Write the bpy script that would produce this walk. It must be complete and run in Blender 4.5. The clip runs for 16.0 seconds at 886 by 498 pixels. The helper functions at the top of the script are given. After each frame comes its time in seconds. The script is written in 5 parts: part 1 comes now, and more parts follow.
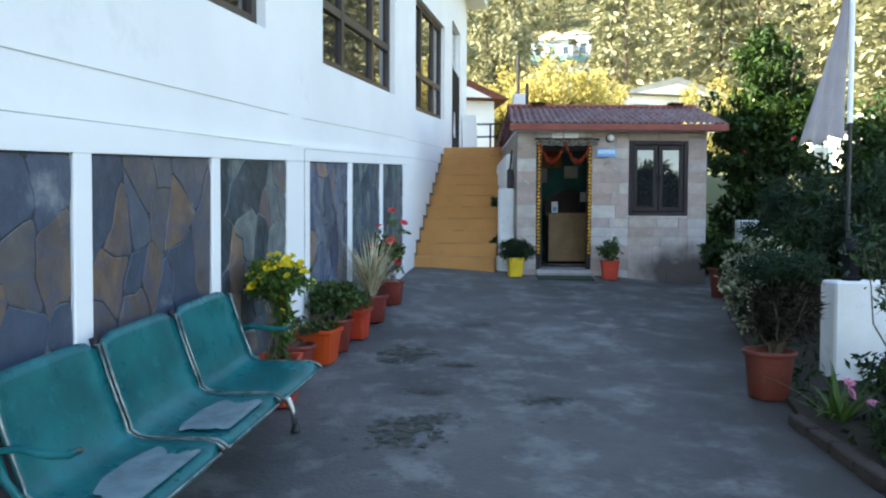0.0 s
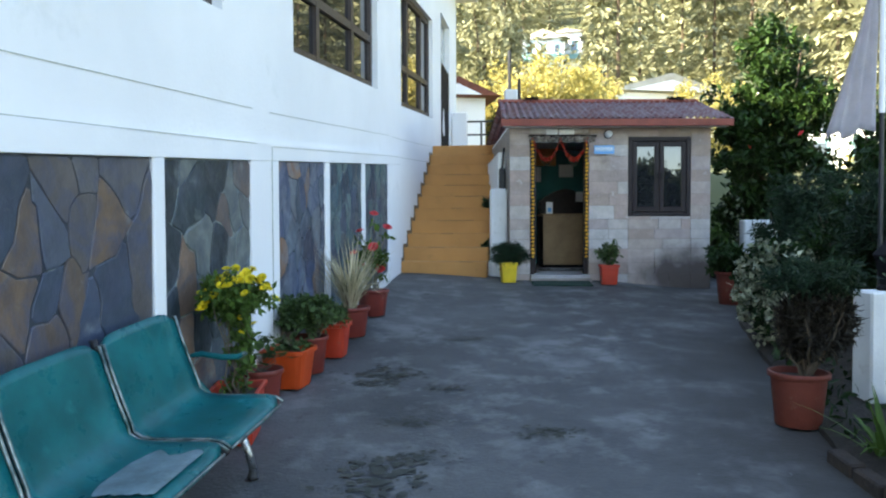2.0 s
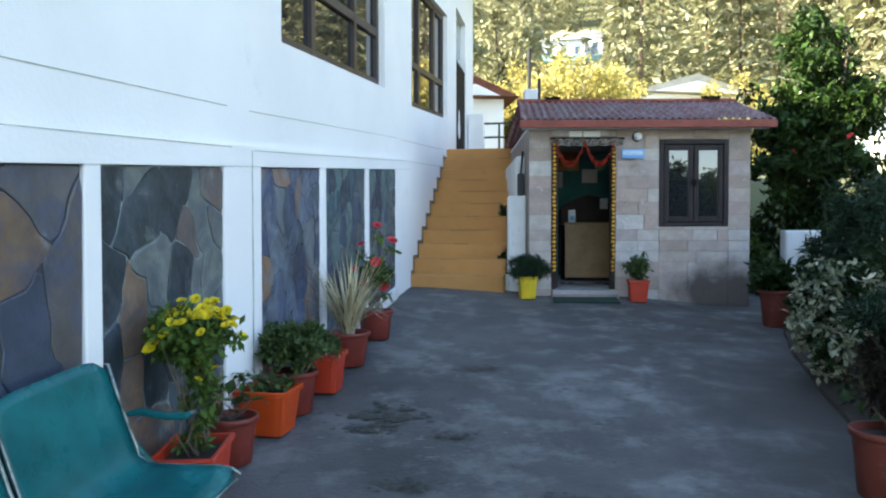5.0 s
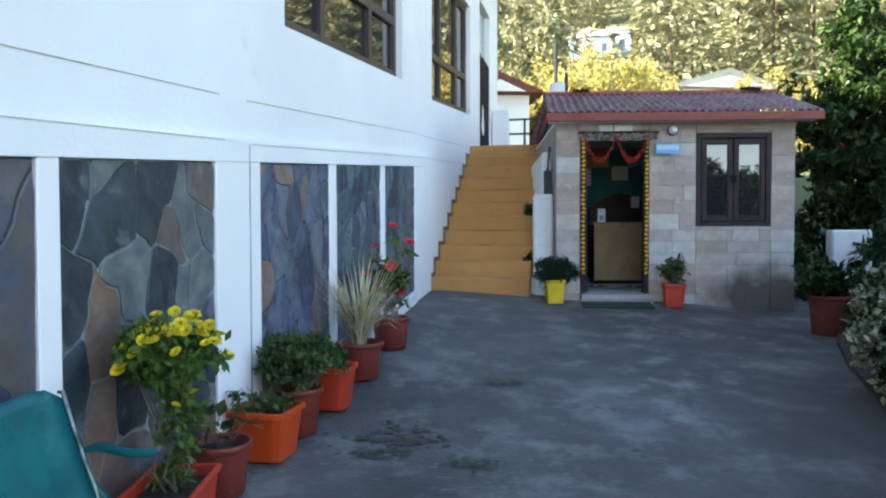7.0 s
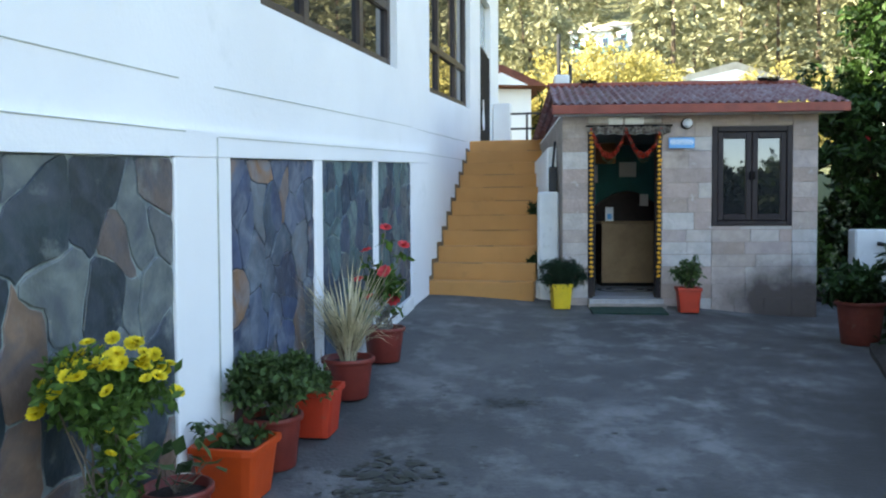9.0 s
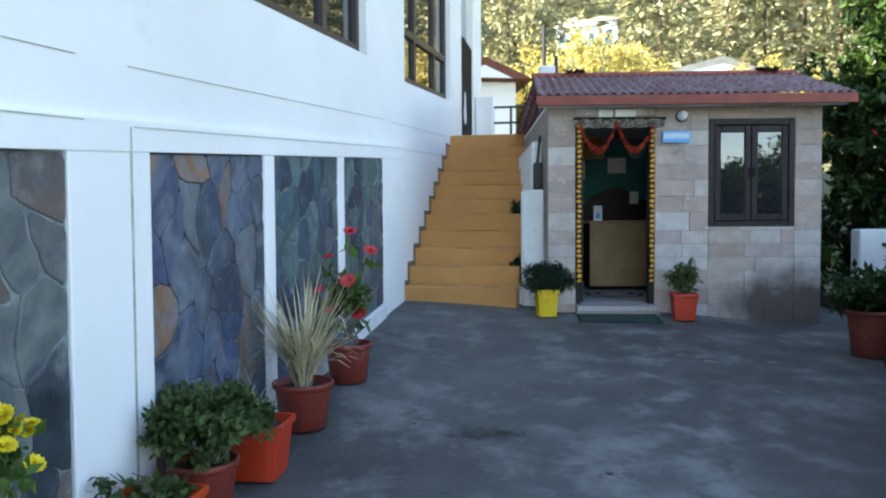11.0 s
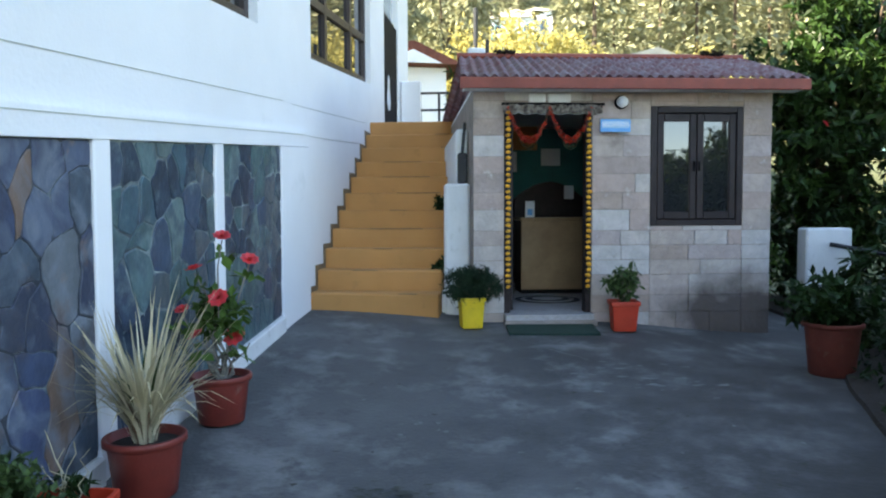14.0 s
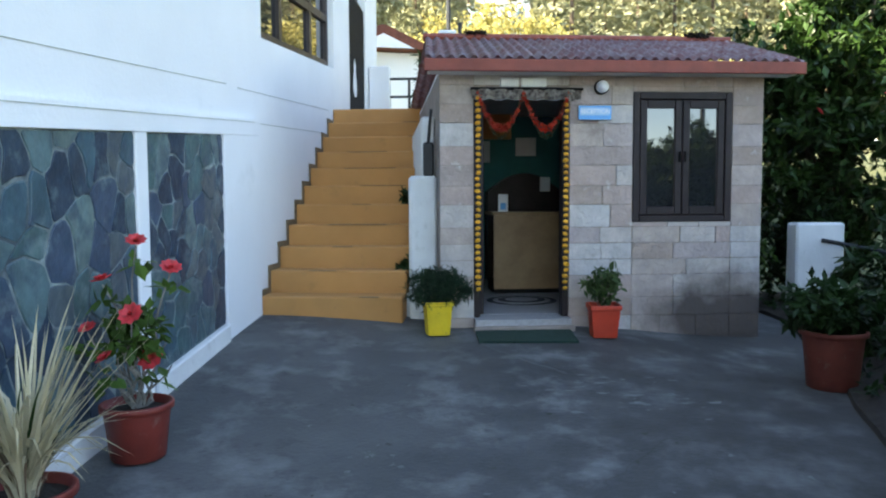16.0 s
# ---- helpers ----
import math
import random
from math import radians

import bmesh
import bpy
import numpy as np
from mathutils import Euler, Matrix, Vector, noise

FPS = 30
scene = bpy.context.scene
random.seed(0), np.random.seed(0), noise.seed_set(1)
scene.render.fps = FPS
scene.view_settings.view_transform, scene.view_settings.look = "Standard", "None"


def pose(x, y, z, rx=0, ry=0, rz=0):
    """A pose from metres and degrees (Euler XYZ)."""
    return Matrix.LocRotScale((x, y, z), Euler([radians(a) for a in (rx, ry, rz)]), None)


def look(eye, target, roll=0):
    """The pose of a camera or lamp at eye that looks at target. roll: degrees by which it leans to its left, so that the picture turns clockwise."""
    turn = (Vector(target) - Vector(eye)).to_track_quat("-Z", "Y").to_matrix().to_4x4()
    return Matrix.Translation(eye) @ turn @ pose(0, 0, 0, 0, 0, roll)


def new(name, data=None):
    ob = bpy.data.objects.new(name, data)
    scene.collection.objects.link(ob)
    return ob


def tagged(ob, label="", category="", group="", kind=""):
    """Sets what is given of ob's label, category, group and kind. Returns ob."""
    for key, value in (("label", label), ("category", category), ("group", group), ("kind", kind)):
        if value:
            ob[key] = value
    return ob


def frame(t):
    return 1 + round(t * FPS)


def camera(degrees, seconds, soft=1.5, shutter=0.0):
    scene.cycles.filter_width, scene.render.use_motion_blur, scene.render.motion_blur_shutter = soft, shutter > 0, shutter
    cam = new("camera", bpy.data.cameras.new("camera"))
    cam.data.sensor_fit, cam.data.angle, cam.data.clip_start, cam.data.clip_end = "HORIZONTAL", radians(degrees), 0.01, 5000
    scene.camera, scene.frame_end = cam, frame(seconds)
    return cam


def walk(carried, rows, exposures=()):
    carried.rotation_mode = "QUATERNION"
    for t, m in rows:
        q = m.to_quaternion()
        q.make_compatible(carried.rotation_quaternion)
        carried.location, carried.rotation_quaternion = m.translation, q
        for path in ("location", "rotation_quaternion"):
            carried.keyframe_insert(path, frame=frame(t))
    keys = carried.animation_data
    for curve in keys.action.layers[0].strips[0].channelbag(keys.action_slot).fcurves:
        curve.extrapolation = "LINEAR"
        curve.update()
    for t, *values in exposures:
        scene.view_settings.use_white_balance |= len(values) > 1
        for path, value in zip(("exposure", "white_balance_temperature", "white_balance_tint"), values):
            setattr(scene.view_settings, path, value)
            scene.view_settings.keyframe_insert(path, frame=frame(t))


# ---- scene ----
cam = camera(62.0, 16.0, soft=2.1)
METRES, EYE, TILT, LEAN, TURN = 4.8, 1.6, 0.0, 0.0, 0.0
ROWS = [
    (0.0, 0.0, 0.0, 0.0, 0.01, -1.76, -0.25),
    (0.5, -0.0015, 0.0314, 0.0011, -0.16, -1.79, -0.19),
    (1.0, -0.0032, 0.0682, 0.0079, -0.38, -1.69, -0.03),
    (1.5, 0.0001, 0.0989, 0.0086, -0.54, -1.82, 0.15),
    (2.0, 0.0127, 0.1353, 0.0097, -0.55, -1.78, 0.25),
    (2.5, 0.0221, 0.1628, 0.0168, -0.62, -1.71, 0.25),
    (3.0, 0.0264, 0.1894, 0.0173, -0.44, -1.68, 0.2),
    (3.5, 0.0264, 0.2179, 0.0188, -0.45, -1.62, 0.15),
    (4.0, 0.0215, 0.2533, 0.0264, -0.27, -1.6, 0.05),
    (6.5, 0.0411, 0.3759, 0.0307, 2.74, -1.51, 0.22),
    (7.0, 0.0365, 0.4096, 0.0321, 2.89, -1.6, 0.17),
    (7.5, 0.0291, 0.4403, 0.0372, 2.91, -1.69, 0.13),
    (8.0, 0.0273, 0.4687, 0.0394, 2.92, -1.72, 0.21),
    (10.5, 0.0495, 0.6212, 0.045, 2.81, -2.13, 0.41),
    (11.0, 0.0497, 0.6571, 0.051, 1.83, -2.18, 0.39),
    (11.5, 0.0582, 0.6885, 0.0525, 0.98, -2.19, 0.33),
    (12.0, 0.0736, 0.7213, 0.0557, 0.36, -2.26, 0.25),
    (12.5, 0.0829, 0.7463, 0.0598, 0.05, -2.33, 0.32),
    (13.0, 0.0901, 0.7751, 0.0603, -0.54, -2.4, 0.31),
    (13.5, 0.0919, 0.8089, 0.0611, -1.65, -2.59, 0.19),
    (14.0, 0.0924, 0.8518, 0.0649, -3.04, -2.94, 0.23),
    (14.5, 0.0968, 0.8832, 0.0683, -3.89, -3.08, 0.3),
    (15.0, 0.1072, 0.9202, 0.0677, -4.48, -3.45, 0.19),
    (15.5, 0.1171, 0.9477, 0.0732, -4.71, -3.62, 0.22),
    (16.0, 0.1236, 0.9729, 0.0753, -4.74, -3.79, 0.29),
]
walk(cam, [(t, pose(0, 0, EYE, TILT, LEAN, TURN) @ pose(METRES * x, METRES * y, METRES * z, 90 + pitch, roll, yaw)) for t, x, y, z, yaw, pitch, roll in ROWS],
     exposures=[(0.0, 3.02, 7650.0, 8.0), (11.0, 3.04, 7500.0, 8.0), (16.0, 3.08, 7500.0, 8.0)])

# ---- world, sun and exposure ----
SUN_EL, SUN_AZ = 34.5, 262.0          # degrees; azimuth clockwise from +y
world = bpy.data.worlds.new("world")
scene.world = world
world.use_nodes = True
wn = world.node_tree
sky = wn.nodes.new("ShaderNodeTexSky")
sky.sky_type, sky.sun_disc = "NISHITA", False
sky.sun_elevation, sky.sun_rotation = radians(SUN_EL), radians(SUN_AZ)
sky.altitude, sky.dust_density = 1900.0, 1.2
wn.links.new(sky.outputs[0], wn.nodes["Background"].inputs[0])
wn.nodes["Background"].inputs[1].default_value = 0.12
sun = new("sun", bpy.data.lights.new("sun", "SUN"))
sun.data.energy, sun.data.angle, sun.data.color = 5.0, radians(0.5), (1.0, 0.93, 0.78)
_az, _el = radians(SUN_AZ), radians(SUN_EL)
sun.matrix_world = look((math.sin(_az) * 40 * math.cos(_el), math.cos(_az) * 40 * math.cos(_el), 40 * math.sin(_el)), (0, 0, 0))


# ---- materials ----
def mat(name, col, rough=0.7, metal=0.0, scale=8.0, var=0.25, bump=0.15, fine=60.0, col2=None, pieces=0.0, spec=0.5, stains=None, translucent=0.0, ramp=None, stains2=None, damp_shade=None, mottle=None):
    """A procedural surface: col varied towards col2 at two scales, with fine relief; pieces varies it from piece to piece."""
    m = bpy.data.materials.new(name)
    m.use_nodes = True
    nt = m.node_tree
    N, L = nt.nodes, nt.links
    b = N["Principled BSDF"]
    b.inputs["Roughness"].default_value, b.inputs["Metallic"].default_value = rough, metal
    b.inputs["Specular IOR Level"].default_value = spec
    geo = N.new("ShaderNodeNewGeometry")
    tex = geo.outputs["Position"]

    def nz(sc, detail=4.0, rgh=0.6):
        n = N.new("ShaderNodeTexNoise")
        n.inputs["Scale"].default_value, n.inputs["Detail"].default_value, n.inputs["Roughness"].default_value = sc, detail, rgh
        L.new(tex, n.inputs["Vector"])
        return n.outputs[0]

    def ramp_of(src, a, b_):
        r = N.new("ShaderNodeMapRange")
        r.inputs[1].default_value, r.inputs[2].default_value = a, b_
        L.new(src, r.inputs[0])
        return r.outputs[0]

    def mix(fac, a, b_):
        x = N.new("ShaderNodeMix")
        x.data_type = "RGBA"
        for k, v in ((0, fac), (6, a), (7, b_)):
            if isinstance(v, bpy.types.NodeSocket):
                L.new(v, x.inputs[k])
            else:
                x.inputs[k].default_value = v if k == 0 else (*v, 1)
        return x.outputs[2]

    c2 = col2 or tuple(max(0.0, c * (1 - var)) for c in col)
    colour = col
    if ramp:
        info = N.new("ShaderNodeObjectInfo")
        cr = N.new("ShaderNodeValToRGB")
        cr.color_ramp.interpolation = "CONSTANT"
        while len(cr.color_ramp.elements) < len(ramp):
            cr.color_ramp.elements.new(0.5)
        for k, c in enumerate(ramp):
            cr.color_ramp.elements[k].position, cr.color_ramp.elements[k].color = k / len(ramp), (*c, 1)
        L.new(info.outputs["Random"], cr.inputs[0])
        colour = cr.outputs[0]
        dark = N.new("ShaderNodeMix")
        dark.data_type, dark.blend_type = "RGBA", "MULTIPLY"
        dark.inputs[0].default_value = 1.0
        L.new(colour, dark.inputs[6])
        dark.inputs[7].default_value = (1 - var, 1 - var, 1 - var, 1)
        c2 = dark.outputs[2]
    colour = mix(ramp_of(nz(scale), 0.35, 0.68), colour, c2)
    if mottle:
        sc, tone = mottle
        wave = N.new("ShaderNodeTexNoise")
        wave.inputs["Scale"].default_value, wave.inputs["Detail"].default_value, wave.inputs["Distortion"].default_value = sc, 5.0, 1.4
        L.new(tex, wave.inputs["Vector"])
        colour = mix(ramp_of(wave.outputs[0], 0.45, 0.72), colour, tone)
    for st in (stains, stains2):
        if st:
            sc, lo, hi, scol = st
            colour = mix(ramp_of(nz(sc, 6.0, 0.65), lo, hi), colour, scol)
    if damp_shade:
        # a ragged dark patch, for soaked stone and shaded paving: centre, half sizes, colour
        ctr, half, dcol = damp_shade
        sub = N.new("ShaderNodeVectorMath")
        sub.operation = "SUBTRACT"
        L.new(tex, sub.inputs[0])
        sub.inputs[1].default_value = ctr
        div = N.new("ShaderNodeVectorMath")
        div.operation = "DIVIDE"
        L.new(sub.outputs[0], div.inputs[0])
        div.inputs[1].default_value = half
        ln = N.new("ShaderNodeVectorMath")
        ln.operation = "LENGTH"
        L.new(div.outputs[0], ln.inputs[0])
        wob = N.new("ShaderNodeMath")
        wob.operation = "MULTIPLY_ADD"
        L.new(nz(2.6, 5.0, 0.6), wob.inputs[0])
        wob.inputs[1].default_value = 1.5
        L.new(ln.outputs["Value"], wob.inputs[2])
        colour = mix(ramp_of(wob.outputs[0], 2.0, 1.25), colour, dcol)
    if pieces:
        rnd = geo.outputs["Random Per Island"]
        hsv = N.new("ShaderNodeHueSaturation")
        L.new(ramp_of(rnd, 0, 1), hsv.inputs["Value"])
        mr = hsv.inputs["Value"].links[0].from_node
        mr.inputs[3].default_value, mr.inputs[4].default_value = 1 - pieces, 1 + pieces
        if isinstance(colour, bpy.types.NodeSocket):
            L.new(colour, hsv.inputs["Color"])
        colour = hsv.outputs[0]
    L.new(colour, b.inputs["Base Color"])
    if bump:
        bp = N.new("ShaderNodeBump")
        bp.inputs["Strength"].default_value, bp.inputs["Distance"].default_value = bump, 0.02
        L.new(nz(fine, 3.0), bp.inputs["Height"])
        L.new(bp.outputs[0], b.inputs["Normal"])
    rr = N.new("ShaderNodeMapRange")
    rr.inputs[3].default_value, rr.inputs[4].default_value = max(0.03, rough - 0.12), min(1.0, rough + 0.12)
    L.new(nz(scale * 2.3), rr.inputs[0])
    L.new(rr.outputs[0], b.inputs["Roughness"])
    if translucent:
        tr = N.new("ShaderNodeBsdfTranslucent")
        L.new(colour, tr.inputs[0])
        ms = N.new("ShaderNodeMixShader")
        ms.inputs[0].default_value = translucent
        L.new(b.outputs[0], ms.inputs[1])
        L.new(tr.outputs[0], ms.inputs[2])
        L.new(ms.outputs[0], N["Material Output"].inputs[0])
    return m


WHITE = mat("white_paint", (0.80, 0.81, 0.82), 0.75, scale=0.8, var=0.07, bump=0.12, fine=35, stains=(1.7, 0.62, 0.8, (0.66, 0.68, 0.68)))
OLDWHITE = mat("weathered_white_paint", (0.74, 0.75, 0.74), 0.8, scale=4, var=0.12, bump=0.2, fine=40, stains=(6, 0.6, 0.8, (0.45, 0.45, 0.42)))
# Right side darkened: washed-on soil, plus the border's shade put into the colour
CONCRETE = mat("dark_worn_concrete", (0.088, 0.090, 0.090), 0.74, scale=0.9, var=0.5, bump=0.4, fine=40, stains=(2.6, 0.50, 0.68, (0.15, 0.152, 0.15)), stains2=(5.5, 0.56, 0.70, (0.048, 0.050, 0.050)), damp_shade=((2.9, 3.6, 0.3), (1.5, 8.0, 10.0), (0.034, 0.032, 0.029)))
MOSS = mat("damp_moss_stain", (0.036, 0.039, 0.03), 0.9, scale=14, var=0.5, bump=0.0, col2=(0.06, 0.061, 0.05))
PALEPATCH = mat("pale_cement_patch", (0.145, 0.15, 0.15), 0.85, scale=9, var=0.3, bump=0.3)
GROOVESHADOW = mat("groove_shadow_green", (0.46, 0.49, 0.43), 0.9, scale=10, var=0.4)
DARKJOINT = mat("deep_slate_joint", (0.045, 0.055, 0.07), 0.9, scale=9, var=0.4, bump=0.4, stains=(2.2, 0.56, 0.66, (0.18, 0.22, 0.23)))
MORTAR = mat("pale_grey_mortar", (0.27, 0.33, 0.335), 0.9, scale=7, var=0.5, bump=0.4, stains=(2.4, 0.48, 0.60, (0.07, 0.09, 0.105)))
# slate ramps pushed bluer: the sky's reflection is put into the stone colours
BROWNSLATE = mat("brown_sky_tinted_slate", (0.1, 0.1, 0.1), 0.45, scale=7, var=0.35, bump=0.5, fine=12, stains=(2.6, 0.60, 0.76, (0.25, 0.28, 0.30)), stains2=(1.7, 0.54, 0.70, (0.035, 0.045, 0.07)), mottle=(5, (0.06, 0.075, 0.12)),
            ramp=[(0.055, 0.08, 0.125), (0.17, 0.115, 0.08), (0.085, 0.105, 0.14), (0.11, 0.10, 0.10), (0.045, 0.065, 0.095), (0.135, 0.10, 0.08), (0.065, 0.09, 0.135), (0.115, 0.115, 0.125)])
GREYSLATE = mat("grey_green_slate", (0.1, 0.1, 0.1), 0.45, scale=7, var=0.4, bump=0.5, fine=12, stains=(4, 0.56, 0.74, (0.21, 0.24, 0.225)), stains2=(1.7, 0.54, 0.70, (0.035, 0.045, 0.07)), mottle=(4, (0.06, 0.075, 0.10)),
            ramp=[(0.16, 0.19, 0.185), (0.03, 0.05, 0.06), (0.12, 0.135, 0.14), (0.20, 0.135, 0.10), (0.07, 0.095, 0.115), (0.025, 0.04, 0.05), (0.12, 0.15, 0.15), (0.15, 0.12, 0.11)])
SLATE = mat("mixed_sky_tinted_slate", (0.1, 0.1, 0.1), 0.45, scale=8, var=0.4, bump=0.5, fine=12, stains=(3.4, 0.57, 0.74, (0.24, 0.15, 0.10)), stains2=(1.7, 0.54, 0.70, (0.035, 0.045, 0.07)), mottle=(4, (0.17, 0.205, 0.25)),
            ramp=[(0.05, 0.075, 0.14), (0.075, 0.105, 0.17), (0.26, 0.15, 0.09), (0.035, 0.05, 0.09), (0.13, 0.155, 0.18), (0.06, 0.085, 0.16), (0.18, 0.125, 0.10), (0.055, 0.085, 0.12)])
BLUESLATE = mat("green_sky_tinted_slate", (0.1, 0.1, 0.1), 0.42, scale=7, var=0.45, bump=0.5, fine=12, stains=(5, 0.56, 0.74, (0.17, 0.235, 0.24)), stains2=(1.7, 0.54, 0.70, (0.035, 0.045, 0.07)), mottle=(6, (0.03, 0.06, 0.095)),
                ramp=[(0.055, 0.12, 0.155), (0.10, 0.175, 0.19), (0.018, 0.04, 0.07), (0.13, 0.20, 0.20), (0.055, 0.09, 0.145), (0.075, 0.15, 0.155), (0.11, 0.14, 0.15), (0.025, 0.05, 0.08)])
STAIR = mat("ochre_painted_concrete", (0.50, 0.235, 0.07), 0.75, scale=1.6, var=0.16, bump=0.2, stains=(5, 0.6, 0.78, (0.36, 0.18, 0.055)))
STAIRWORNSHADE = mat("worn_shadow_nosing", (0.22, 0.15, 0.08), 0.85, scale=14, var=0.4)
SAND = mat("pinkish_sandstone", (0.3, 0.3, 0.3), 0.85, scale=7, var=0.25, bump=0.6, fine=28,
           ramp=[(0.42, 0.325, 0.285), (0.45, 0.37, 0.33), (0.37, 0.295, 0.265), (0.48, 0.425, 0.39), (0.41, 0.34, 0.315), (0.38, 0.295, 0.25), (0.43, 0.355, 0.31), (0.50, 0.465, 0.44)],
           stains=(1.9, 0.58, 0.74, (0.20, 0.16, 0.14)), stains2=(7, 0.60, 0.76, (0.55, 0.50, 0.46)), damp_shade=((3.5, 10.72, 0.86), (0.78, 3.0, 0.44), (0.085, 0.068, 0.06)))
SANDJOINT = mat("sandy_mortar", (0.31, 0.26, 0.23), 0.9, scale=8, var=0.3, bump=0.5, stains=(1.1, 0.55, 0.75, (0.19, 0.165, 0.145)), damp_shade=((3.5, 10.72, 0.86), (0.78, 3.0, 0.44), (0.085, 0.068, 0.06)))
ROOF = mat("faded_red_roof_sheet", (0.25, 0.085, 0.08), 0.55, scale=5, var=0.4, bump=0.25, col2=(0.29, 0.20, 0.20), stains=(11, 0.48, 0.66, (0.44, 0.35, 0.35)))
FASCIA = mat("brick_red_fascia", (0.24, 0.055, 0.035), 0.7, scale=6, var=0.3, stains=(9, 0.6, 0.8, (0.12, 0.045, 0.035)))
DARKWOOD = mat("dark_purple_brown_wood", (0.022, 0.014, 0.016), 0.45, scale=12, var=0.4, bump=0.15, spec=0.25)
BROWNFRAME = mat("dark_brown_frame", (0.045, 0.03, 0.026), 0.45, scale=9, var=0.3)
BLACK = mat("black_paint", (0.008, 0.008, 0.009), 0.75, scale=10, var=0.3, spec=0.15)


def glass(name, tint, rough=0.02):
    """Window glass that mirrors the open air over a dark or pale room."""
    m = bpy.data.materials.new(name)
    m.use_nodes = True
    b = m.node_tree.nodes["Principled BSDF"]
    b.inputs["Base Color"].default_value = (*tint, 1)
    b.inputs["Roughness"].default_value = rough
    b.inputs["IOR"].default_value = 2.0
    b.inputs["Specular IOR Level"].default_value = 0.5
    return m


GLASS = glass("dark_reflective_glass", (0.015, 0.016, 0.018))
PALEGLASS = glass("pale_transom_glass", (0.25, 0.3, 0.32), 0.15)


# ---- mesh helpers ----
def part(name, bm, material, parent=None, label=""):
    me = bpy.data.meshes.new(name)
    bm.to_mesh(me)
    bm.free()
    me.materials.append(material)
    ob = new(name, me)
    if parent is not None:
        ob.parent = parent
    return tagged(ob, label)


def empty(name, label, category, group="", kind="", at=None):
    ob = new(name)
    ob.empty_display_size = 0.1
    if at is not None:
        ob.matrix_world = at
    return tagged(ob, label, category, group, kind)


def hexa(bm, p):
    """A solid from eight corners: four below, four above, each ring in the same turn."""
    v = [bm.verts.new(q) for q in p]
    for f in ((3, 2, 1, 0), (4, 5, 6, 7), (0, 1, 5, 4), (1, 2, 6, 5), (2, 3, 7, 6), (3, 0, 4, 7)):
        bm.faces.new([v[i] for i in f])
    return v


def box(bm, x0, x1, y0, y1, z0, z1):
    return hexa(bm, [(x0, y0, z0), (x1, y0, z0), (x1, y1, z0), (x0, y1, z0), (x0, y0, z1), (x1, y0, z1), (x1, y1, z1), (x0, y1, z1)])


def bevel(bm, w, seg=1):
    bmesh.ops.bevel(bm, geom=list(bm.edges), offset=w, segments=seg, affect="EDGES", profile=0.5)
    return bm


def boxes(*bs, bev=0.0):
    bm = bmesh.new()
    for b in bs:
        box(bm, *b)
    if bev:
        bevel(bm, bev)
    bmesh.ops.recalc_face_normals(bm, faces=bm.faces)
    return bm


def tube(bm, pts, radii, n=8, cap=True):
    """A round tapered bar along pts."""
    rings = []
    pts = [Vector(p) for p in pts]
    for i, p in enumerate(pts):
        d = (pts[min(i + 1, len(pts) - 1)] - pts[max(i - 1, 0)]).normalized()
        a = d.orthogonal().normalized()
        b = d.cross(a)
        r = radii[i] if isinstance(radii, (list, tuple)) else radii
        rings.append([bm.verts.new(p + r * (math.cos(k * 2 * math.pi / n) * a + math.sin(k * 2 * math.pi / n) * b)) for k in range(n)])
    for i in range(len(rings) - 1):
        r0, r1 = rings[i], rings[i + 1]
        off = min(range(n), key=lambda s: sum((r0[k].co - r1[(k + s) % n].co).length for k in range(n)))
        for k in range(n):
            bm.faces.new((r0[k], r0[(k + 1) % n], r1[(k + 1 + off) % n], r1[(k + off) % n]))
        rings[i + 1] = [r1[(k + off) % n] for k in range(n)]
    if cap:
        bm.faces.new(rings[0][::-1])
        bm.faces.new(rings[-1])
    return bm


def lathe(bm, prof, n=24, square=False):
    """A turned body from (radius, z) pairs; square: four rounded-off sides."""
    rings = []
    for r, z in prof:
        ring = []
        for k in range(n):
            a = 2 * math.pi * k / n
            s = 1.0
            if square:
                e = 0.16
                s = 1 / ((abs(math.cos(a)) ** (2 / e) + abs(math.sin(a)) ** (2 / e)) ** (e / 2))
            ring.append(bm.verts.new((r * s * math.cos(a), r * s * math.sin(a), z)))
        rings.append(ring)
    for a, b in zip(rings, rings[1:]):
        for k in range(n):
            bm.faces.new((a[k], a[(k + 1) % n], b[(k + 1) % n], b[k]))
    bm.faces.new(rings[0][::-1])
    bm.faces.new(rings[-1])
    return bm


def smooth(ob):
    for p in ob.data.polygons:
        p.use_smooth = True
    return ob


# ---- the plan ----
SLOPE = 0.082
X0, S = -2.163, 0.155
WN = Vector((1, -S, 0)).normalized()
WD = Vector((S, 1, 0)).normalized()
WALL_TURN = -math.degrees(math.atan(S))
HUT_Y = 10.72


def sstep(a, b, x):
    t = min(1.0, max(0.0, (x - a) / (b - a)))
    return t * t * (3 - 2 * t)


def gz(x, y):
    """Height of the courtyard, which climbs towards the hut and tips to its far corner."""
    tip = 0.05 - 0.03 * sstep(0.5, 1.2, x) - 0.13 * sstep(2.0, 3.8, x)
    bank = 0.04 * (1 - sstep(0.2, 1.3, x - (X0 + S * y))) * sstep(6.6, 8.0, y)
    return SLOPE * min(y, 11.2) + tip * sstep(8.2, 10.7, y) + bank


def W(y, z, off=0.0):
    """A point by the long wall: y along, z up, off metres out from its face."""
    return Vector((X0 + S * y, y, z)) + WN * off


